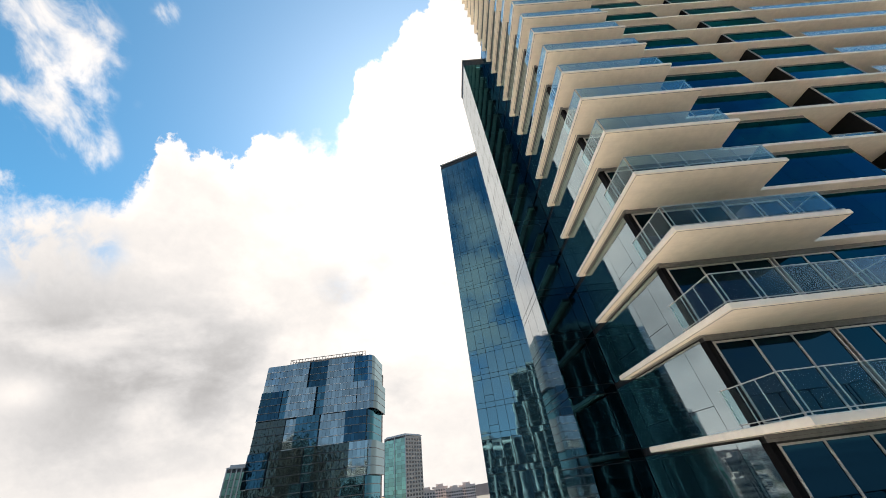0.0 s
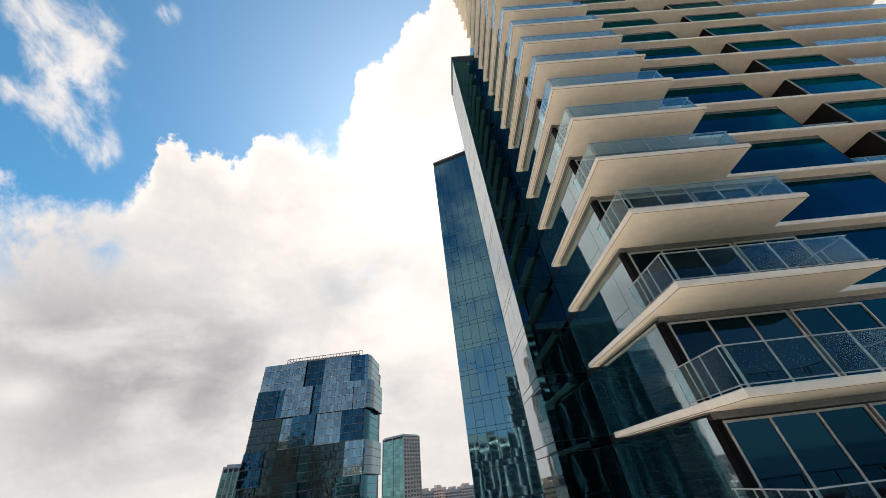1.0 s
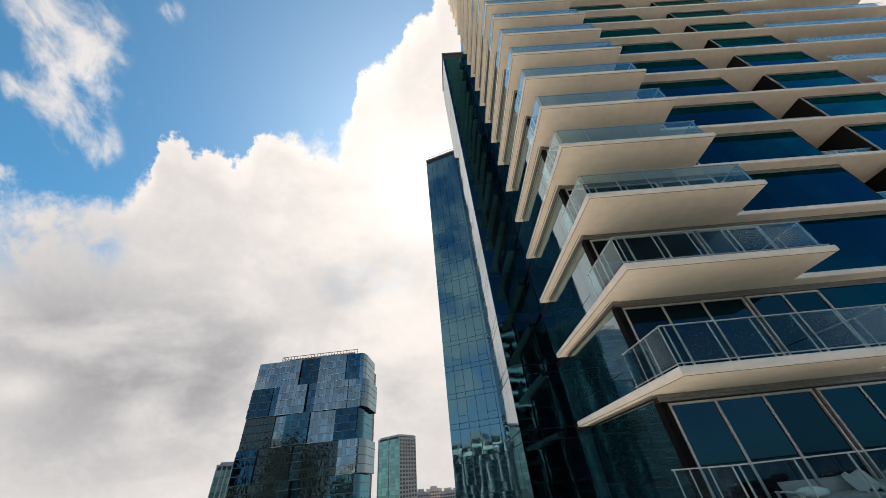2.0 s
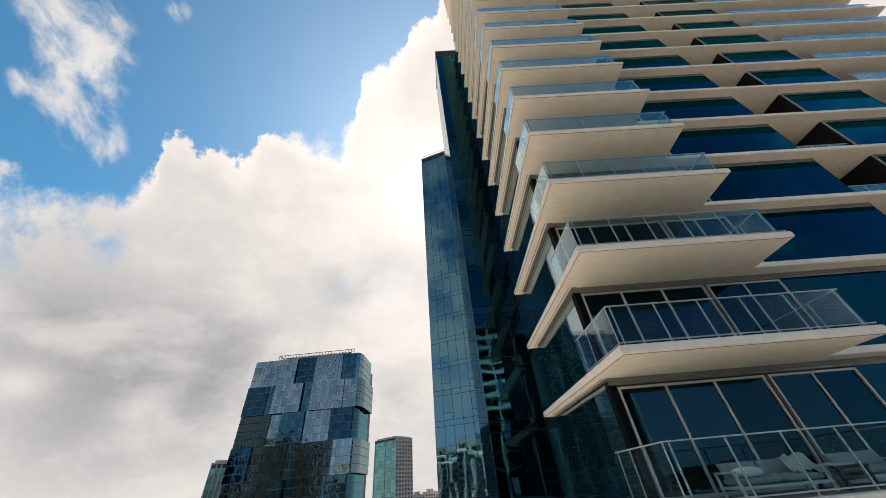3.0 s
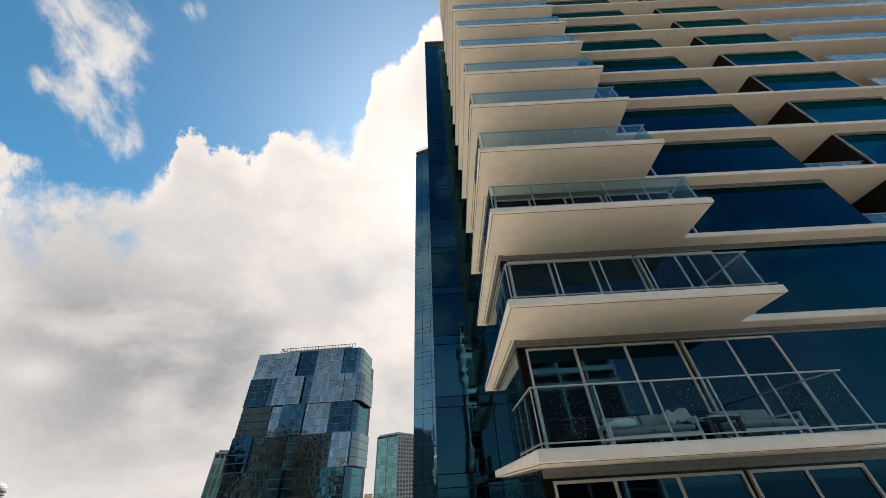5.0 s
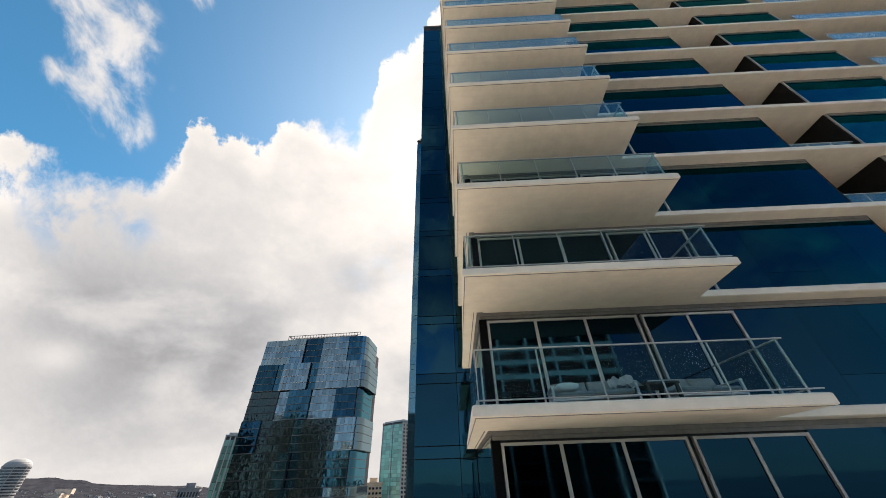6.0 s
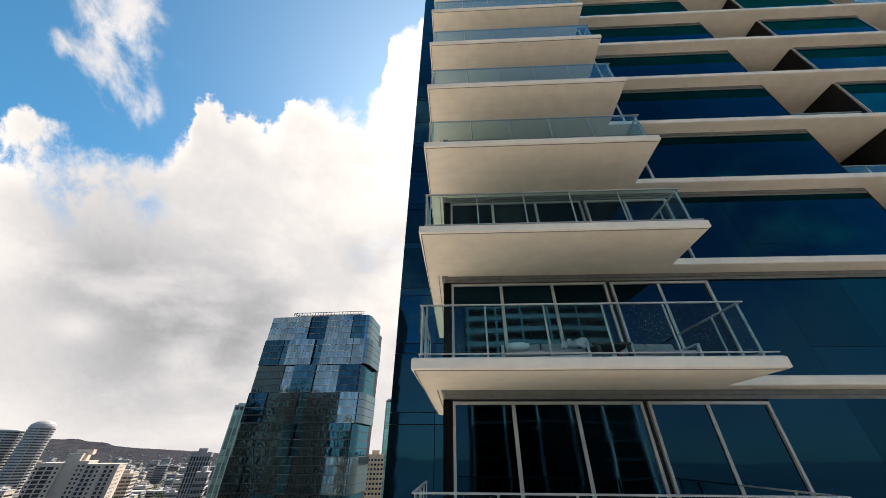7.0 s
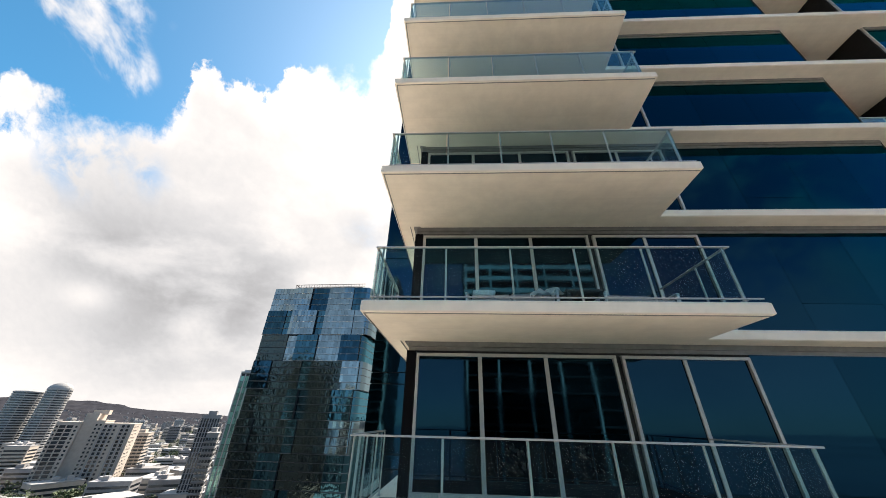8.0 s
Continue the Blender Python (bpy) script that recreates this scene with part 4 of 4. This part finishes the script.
# the cream block and its neighbours
def cream_block():
    """A cream apartment block: a wing of loggias, a blank stair core, strips of small windows, and stepped roofs."""
    t = thing("apartment_block", "cream apartment block with loggias, blank piers and stepped roofs", "building", bearing(-46.1, 450), 33)
    top = -10.5
    masses = ((-27.0, -11.5, 0.0, top - 0.2), (-11.5, -3.0, 3.6, top + 6.6), (-3.0, 4.0, 1.6, top + 1.2), (4.0, 26.0, -2.0, top - 1.0))
    for x0, x1, y, h in masses:
        part("wall", boxes((x0, x1, y, 30.0, GROUND, h), (x0 - 0.2, x1 + 0.2, y - 0.2, 30.2, h, h + 1.0)), M_CREAM, t)
    loggia = mesh_of("loggia", boxes((-1.9, 1.9, -0.08, 0.05, 0.55, 2.7)), M_DUSK)
    guard = mesh_of("loggia_guard", boxes((-2.0, 2.0, -0.5, -0.2, -0.1, 0.5)), M_CREAM)
    small = mesh_of("window", boxes((-0.7, 0.7, -0.08, 0.05, 0.8, 2.3)), M_DUSK)
    tall = mesh_of("window", boxes((-0.95, 0.95, -0.08, 0.05, 0.6, 2.6)), M_DUSK)
    sill = mesh_of("balcony_edge", boxes((-1.15, 1.15, -0.6, -0.12, -0.1, 0.5)), M_WHITE)
    pier = mesh_of("pier", boxes((-0.4, 0.4, -0.7, 0.0, GROUND, top - 1.2)), M_WHITE)
    for f in range(22):
        z = top - 4.6 - 3.0 * f
        for x in (-22.4, -17.6):
            hang("loggia", loggia, t, (x, 0.0, z))
            hang("loggia_guard", guard, t, (x, 0.0, z))
        for x in (-25.8, -13.4):
            hang("window", small, t, (x, 0.0, z))
        for x in (-1.2, 1.6):
            hang("window", small, t, (x, 1.6, z + 1.5))
        for x in (6.2, 9.6, 18.4, 22.0):
            hang("window", tall, t, (x, -2.0, z + 0.6))
            hang("balcony_edge", sill, t, (x, -2.0, z + 0.6))
        for x in (13.0,):
            hang("window", small, t, (x, -2.0, z + 0.6))
        for y in (2.0, 7.0, 12.0, 17.0):
            w = hang("window", small, t, (26.0, y, z))
            w.rotation_euler = (0, 0, radians(90))
    for x in (4.5, 8.0, 11.2, 16.6, 20.2, 24.0):
        hang("pier", pier, t, (x, -2.0, 0))
    part("lift_house", boxes((-10, 1.0, 12, 22, top + 6.7, top + 10.5)), M_CREAM, t)


cream_block()
slab_tower("apartment_block", "cream apartment block with ribbon balconies", bearing(-42.1, 500), 28, 16, 18, -20.5, M_CREAM, M_DUSK, 3.0, 4, 0.5, pitch=0.06, balcony=1.4)
slab_tower("office_block", "charcoal ribbed office tower", bearing(-35.3, 330), 30, 12.5, 18, -2.5, M_GREY, M_DUSK, 3.2, 7, 0.12, pitch=0.2)
slab_tower("apartment_block", "white apartment slab with ribbon balconies", bearing(-34.5, 280), 30, 6.5, 16, -12.5, M_WHITE, M_DUSK, 3.0, 4, 0.5, pitch=0.1, balcony=1.2)
slab_tower("apartment_block", "brown apartment tower with striped balconies", bearing(-12.6, 300), 12, 13, 15, -3.0, M_BROWN, M_DUSK, 3.0, 5, 0.55, pitch=0.2, balcony=0.5)
for i, (az, dist, top) in enumerate(((-4.2, 480, 0), (-2.2, 520, 2.0), (0.0, 500, -1.5), (2.0, 540, 0.5))):
    slab_tower("apartment_block", "pinkish apartment tower with gridded windows", bearing(az, dist, 0, (-8.0, -8.0)), 10 + 9 * i, 17, 15, top, M_PINK, M_DUSK, 3.1, 5, 0.45, "pinkish far towers", 0.2)

# the towers across the street, mirrored in the glass
def street_tower(at, wx, wy, top, label):
    t = thing("street_tower", label, "building", at, 180, "towers across the street")
    part("wall", boxes((-wx / 2, wx / 2, 0, wy, GROUND, top)), M_CHARCOAL, t)
    n = 26
    slab = mesh_of("balcony_edge", boxes((-wx / 2 - 0.1, wx / 2 + 0.1, -0.7, 0.0, -0.10, 0.10)), M_CHARCOAL)
    dark = mesh_of("window_band", boxes((-wx / 2 + 0.3, wx / 2 - 0.3, -0.05, 0.05, 0.3, 2.7)), M_BLACK)
    pale = mesh_of("balcony_edge", boxes((-wx / 2 - 0.1, wx / 2 + 0.1, -1.2, 0.0, -0.14, 0.14), (-wx / 2 - 0.1, wx / 2 + 0.1, -1.2, -1.1, 0.14, 0.9)), M_RIB)
    for f in range(n):
        hang("balcony_edge", pale if top < 40 and top - 3.0 * (f + 1) > 14 else slab, t, (0, 0, top - 3.0 * (f + 1)))
        hang("window_band", dark, t, (0, 0, top - 3.0 * (f + 1)))
    rib = mesh_of("rib", boxes((-0.2, 0.2, -1.3, 0.0, top - 3.0 * n, top + 0.8)), M_RIB)
    count = int(wx / 5)
    for i in range(count):
        hang("rib", rib, t, (-wx / 2 + 0.4 + (wx - 0.8) * i / (count - 1), 0, 0), None, "white vertical rib")
    part("roof", boxes((-wx / 2 - 0.3, wx / 2 + 0.3, -1.5, wy, top, top + 1.0), (-6, 5, 4, 12, top + 1.0, top + 4.5)), M_GREY, t)


street_tower((19.5, -62, 0), 33, 22, 37, "dark balcony tower with white ribs across the street")
street_tower((-41, -80, 0), 42, 22, 42, "taller dark balcony tower with white ribs across the street")
street_tower((-98, -95, 0), 44, 22, 18, "low dark balcony tower with white ribs across the street")
for x, y, w, top in ((-132, -70, 30, 26), (-168, -34, 30, 44), (-206, -66, 34, 58), (-248, -30, 32, 40), (-292, -60, 36, 62), (-340, -20, 34, 48), (-390, -50, 36, 55)):
    street_tower((x, y, 0), w, 24, top, "tall dark balcony tower with white ribs near the shore")


# ---- low city below the hills ----
def low_building(kind, wall, wx, wy, h, r):
    t = thing("low_building", kind, "building", (0, 0, GROUND), 0, "low city buildings")
    part("wall", boxes((-wx / 2, wx / 2, -wy / 2, wy / 2, 0, h)), wall, t)
    n = max(1, int(h / 3.4))
    band = mesh_of("window_band", boxes((-wx / 2 + 1, wx / 2 - 1, -wy / 2 - 0.08, -wy / 2 + 0.05, 0.9, 2.5), (-wx / 2 - 0.08, -wx / 2 + 0.05, -wy / 2 + 1, wy / 2 - 1, 0.9, 2.5),
                                        (wx / 2 - 0.05, wx / 2 + 0.08, -wy / 2 + 1, wy / 2 - 1, 0.9, 2.5)), M_DUSK)
    for f in range(n):
        hang("window_band", band, t, (0, 0, 3.4 * f))
    roof = boxes((-wx / 2 - 0.2, wx / 2 + 0.2, -wy / 2 - 0.2, wy / 2 + 0.2, h, h + 0.9))
    for i in range(3):
        x, y = r.uniform(-wx / 3, wx / 3), r.uniform(-wy / 3, wy / 3)
        box(roof, x - 2, x + 2, y - 1.6, y + 1.6, h + 0.9, h + 0.9 + r.uniform(1.2, 3))
    part("roof", roof, M_WHITE if r.random() < 0.5 else M_GREY, t)
    return t


def city():
    r = random.Random(21)
    protos = [low_building("low white flat-roofed building", M_WHITE, 34, 22, 11, r), low_building("low grey flat-roofed building", M_GREY, 26, 20, 15, r),
              low_building("cream painted mid-rise building", M_CREAM, 20, 18, 26, r), low_building("long low white warehouse building", M_WHITE, 60, 26, 9, r),
              low_building("grey flat-roofed mid-rise building", M_GREY, 22, 18, 34, r), low_building("low cream flat-roofed building", M_CREAM, 30, 18, 12, r),
              low_building("white narrow mid-rise building", M_WHITE, 16, 30, 40, r)]
    used = []
    first = set()
    for i in range(420):
        az, dist = r.uniform(-58, -29), 330 * (2400 / 330) ** r.random()
        x, y, _ = bearing(az, dist)
        gap = 34 if dist < 900 else 46
        if any((x - a) ** 2 + (y - b) ** 2 < gap ** 2 for a, b in used):
            continue
        kind = r.choice((0, 0, 1, 1, 2, 3, 3, 4, 5, 5, 6)) if dist > 600 else r.choice((0, 1, 3, 5, 5))
        used.append((x, y))
        m = pose(x, y, GROUND, 0, 0, r.choice((20, 24, 110, 28, 65)))
        if kind in first:
            copy_thing(protos[kind], m)
        else:
            protos[kind].matrix_basis = m
            first.add(kind)
    return used


built = city()
M_LEAF = material("dark_tree_leaves", (0.05, 0.075, 0.028), 0.8, grain=0.5, grain_scale=0.6)


def tree_belt():
    """Street trees between the low buildings: clumps of small leafy tufts."""
    r = random.Random(4)
    verts, faces = [], []
    for i in range(260):
        az, dist = r.uniform(-58, -30), 320 * (1700 / 320) ** r.random()
        x, y, _ = bearing(az, dist)
        if any((x - a) ** 2 + (y - b) ** 2 < 22 ** 2 for a, b in built):
            continue
        for c in range(r.randint(2, 5)):
            tx, ty, h, w = x + r.uniform(-12, 12), y + r.uniform(-12, 12), r.uniform(6, 12), r.uniform(2.5, 5)
            n = len(verts)
            verts += [(tx - 0.3, ty, GROUND), (tx + 0.3, ty, GROUND), (tx, ty + 0.4, GROUND), (tx, ty, GROUND + h * 0.8)]
            faces += [(n, n + 1, n + 3), (n + 1, n + 2, n + 3), (n + 2, n, n + 3)]
            for q in range(40):
                a, u = r.uniform(0, 6.283), r.uniform(-1, 1)
                s = math.sqrt(1 - u * u) * w * r.uniform(0.6, 1.1)
                p = Vector((tx + s * math.cos(a), ty + s * math.sin(a), GROUND + h * 0.72 + u * h * 0.3))
                k = r.uniform(0.7, 1.5)
                n = len(verts)
                for _ in range(4):
                    verts.append(tuple(p + Vector((r.uniform(-k, k), r.uniform(-k, k), r.uniform(-k, k) * 0.7))))
                faces += [(n, n + 1, n + 2), (n, n + 2, n + 3), (n + 1, n + 3, n + 2)]
    me = bpy.data.meshes.new("street_trees")
    me.from_pydata(verts, [], faces)
    me.materials.append(M_LEAF)
    return me


tagged(hang("street_trees", tree_belt(), None), "dark green street trees among low buildings", "trees", kind="stuff")


# ---- on the furnished balcony ----
M_FRAME = material("white_powder_coat", (0.62, 0.61, 0.59), 0.4, grain=0.04, grain_scale=10)
M_CUSHION = material("grey_outdoor_fabric", (0.31, 0.305, 0.30), 0.9, grain=0.12, grain_scale=60, bump=0.3, bump_scale=90)
M_LINEN = material("white_linen", (0.80, 0.79, 0.76), 0.9, grain=0.06, grain_scale=40, bump=0.3, bump_scale=60)
M_WICKER = material("dark_wicker", (0.05, 0.045, 0.04), 0.7, grain=0.3, grain_scale=70, bump=0.6, bump_scale=120)


def cushion(x, y, z, swell=0.03):
    """A soft cushion about its own middle, with pinched edges and a swollen face."""
    bm = bmesh.new()
    bmesh.ops.create_cube(bm, size=1.0)
    bmesh.ops.subdivide_edges(bm, edges=bm.edges[:], cuts=5, use_grid_fill=True)
    for v in bm.verts:
        u = v.co * 2
        k = (1 - u.x ** 4) * (1 - u.y ** 4)
        v.co = Vector((v.co.x * x * (1 - 0.05 * abs(u.z)), v.co.y * y * (1 - 0.05 * abs(u.z)), v.co.z * z * (0.55 + 0.45 * k) + swell * 0.3 * math.sin(9 * u.x + 4 * u.y) * k))
    for f in bm.faces:
        f.smooth = True
    return bm


def outdoor_sofa(at, turn, wide, label):
    t = thing("outdoor_sofa", label, "sofa", at, turn, "balcony sofas")
    w, d = wide / 2, 0.40
    leg = mesh_of("leg", soft_boxes(0.006, (-0.025, 0.025, -0.025, 0.025, 0.0, 0.43)), M_FRAME)
    for x in (-w + 0.03, w - 0.03):
        for y in (-d + 0.03, d - 0.03):
            hang("leg", leg, t, (x, y, 0))
    part("seat_frame", soft_boxes(0.008, (-w, w, -d, d, 0.14, 0.19)), M_FRAME, t)
    for x in (-w + 0.03, w - 0.03):
        part("armrest", soft_boxes(0.008, (x - 0.035, x + 0.035, -d, d, 0.42, 0.45)), M_FRAME, t)
    part("back_rail", soft_boxes(0.008, (-w, w, d - 0.03, d, 0.40, 0.44)), M_FRAME, t)
    n = 2 if wide > 1.2 else 1
    for i in range(n):
        c = -w + 0.08 + (wide - 0.16) * (i + 0.5) / n
        part("seat_cushion", cushion((wide - 0.18) / n, 0.72, 0.17), M_CUSHION, t, "grey seat cushion", (c, -0.02, 0.27))
        b = part("back_cushion", cushion((wide - 0.2) / n, 0.30, 0.16), M_CUSHION, t, "grey back cushion", (c, d - 0.16, 0.46))
        b.rotation_euler = (radians(72), 0, 0)
    return t


FLOOR = 0.041
outdoor_sofa((2.68, 1.16, FLOOR), -8, 1.75, "white framed outdoor sofa with grey cushions on the balcony")
outdoor_sofa((5.05, 1.2, FLOOR), 4, 1.45, "white framed outdoor sofa with plump grey cushions")
tagged(part("pillow", cushion(0.44, 0.34, 0.18), M_LINEN, None, at=(2.12, 0.98, FLOOR + 0.42)), "rounded white pillow lying on the sofa", "pillow")


def blanket():
    """A white throw, draped over the sofa's back in folds."""
    bm = bmesh.new()
    rows = []
    for j in range(15):
        v = j / 14
        row = []
        for i in range(19):
            u = i / 18
            fold = 0.035 * math.sin(u * 21 + 2.5 * math.sin(v * 5)) * (0.3 + v)
            if v < 0.45:
                y, z = 0.28 - 0.30 * (v / 0.45), 0.56 + 0.09 * math.sin(v / 0.45 * 3.14) + fold * 0.6
            else:
                q = (v - 0.45) / 0.55
                y, z = -0.02 - 0.40 * q + fold * 0.4, 0.56 - 0.20 * q ** 0.7 + fold
            z += 0.07 * noise.noise(Vector((u * 4.5, v * 4.0, 1.3))) + 0.03 * noise.noise(Vector((u * 11, v * 9, 4.0)))
            row.append(bm.verts.new(((u - 0.5) * (0.46 + 0.16 * v) + 0.03 * math.sin(v * 7), y, z)))
        rows.append(row)
    for a, b in zip(rows, rows[1:]):
        for i in range(18):
            bm.faces.new((a[i], a[i + 1], b[i + 1], b[i])).smooth = True
    bmesh.ops.solidify(bm, geom=bm.faces[:], thickness=0.012)
    return bm


throw = part("throw_blanket", blanket(), M_LINEN, None, at=(3.38, 1.10, FLOOR))
throw.rotation_euler = (0, 0, radians(-12))
tagged(throw, "crumpled white throw draped over the sofa", "blanket")
table = thing("coffee_table", "low dark wicker coffee table between the sofas", "table", (3.92, 0.85, FLOOR))
part("top", soft_boxes(0.012, (-0.34, 0.34, -0.34, 0.34, 0.34, 0.39)), M_WICKER, table)
table_leg = mesh_of("leg", soft_boxes(0.006, (-0.03, 0.03, -0.03, 0.03, 0.0, 0.339)), M_WICKER)
for x, y in ((-0.29, -0.29), (0.29, -0.29), (-0.29, 0.29), (0.29, 0.29)):
    hang("leg", table_leg, table, (x, y, 0))
tray = thing("tray", "white oblong tray on the coffee table", "tray", (3.95, 0.80, FLOOR + 0.391))
part("base", soft_boxes(0.006, (-0.22, 0.22, -0.12, 0.12, 0.0, 0.02)), M_FRAME, tray)
part("rim", soft_boxes(0.004, (-0.22, 0.22, -0.12, -0.105, 0.02, 0.05), (-0.22, 0.22, 0.105, 0.12, 0.02, 0.05)), M_FRAME, tray)
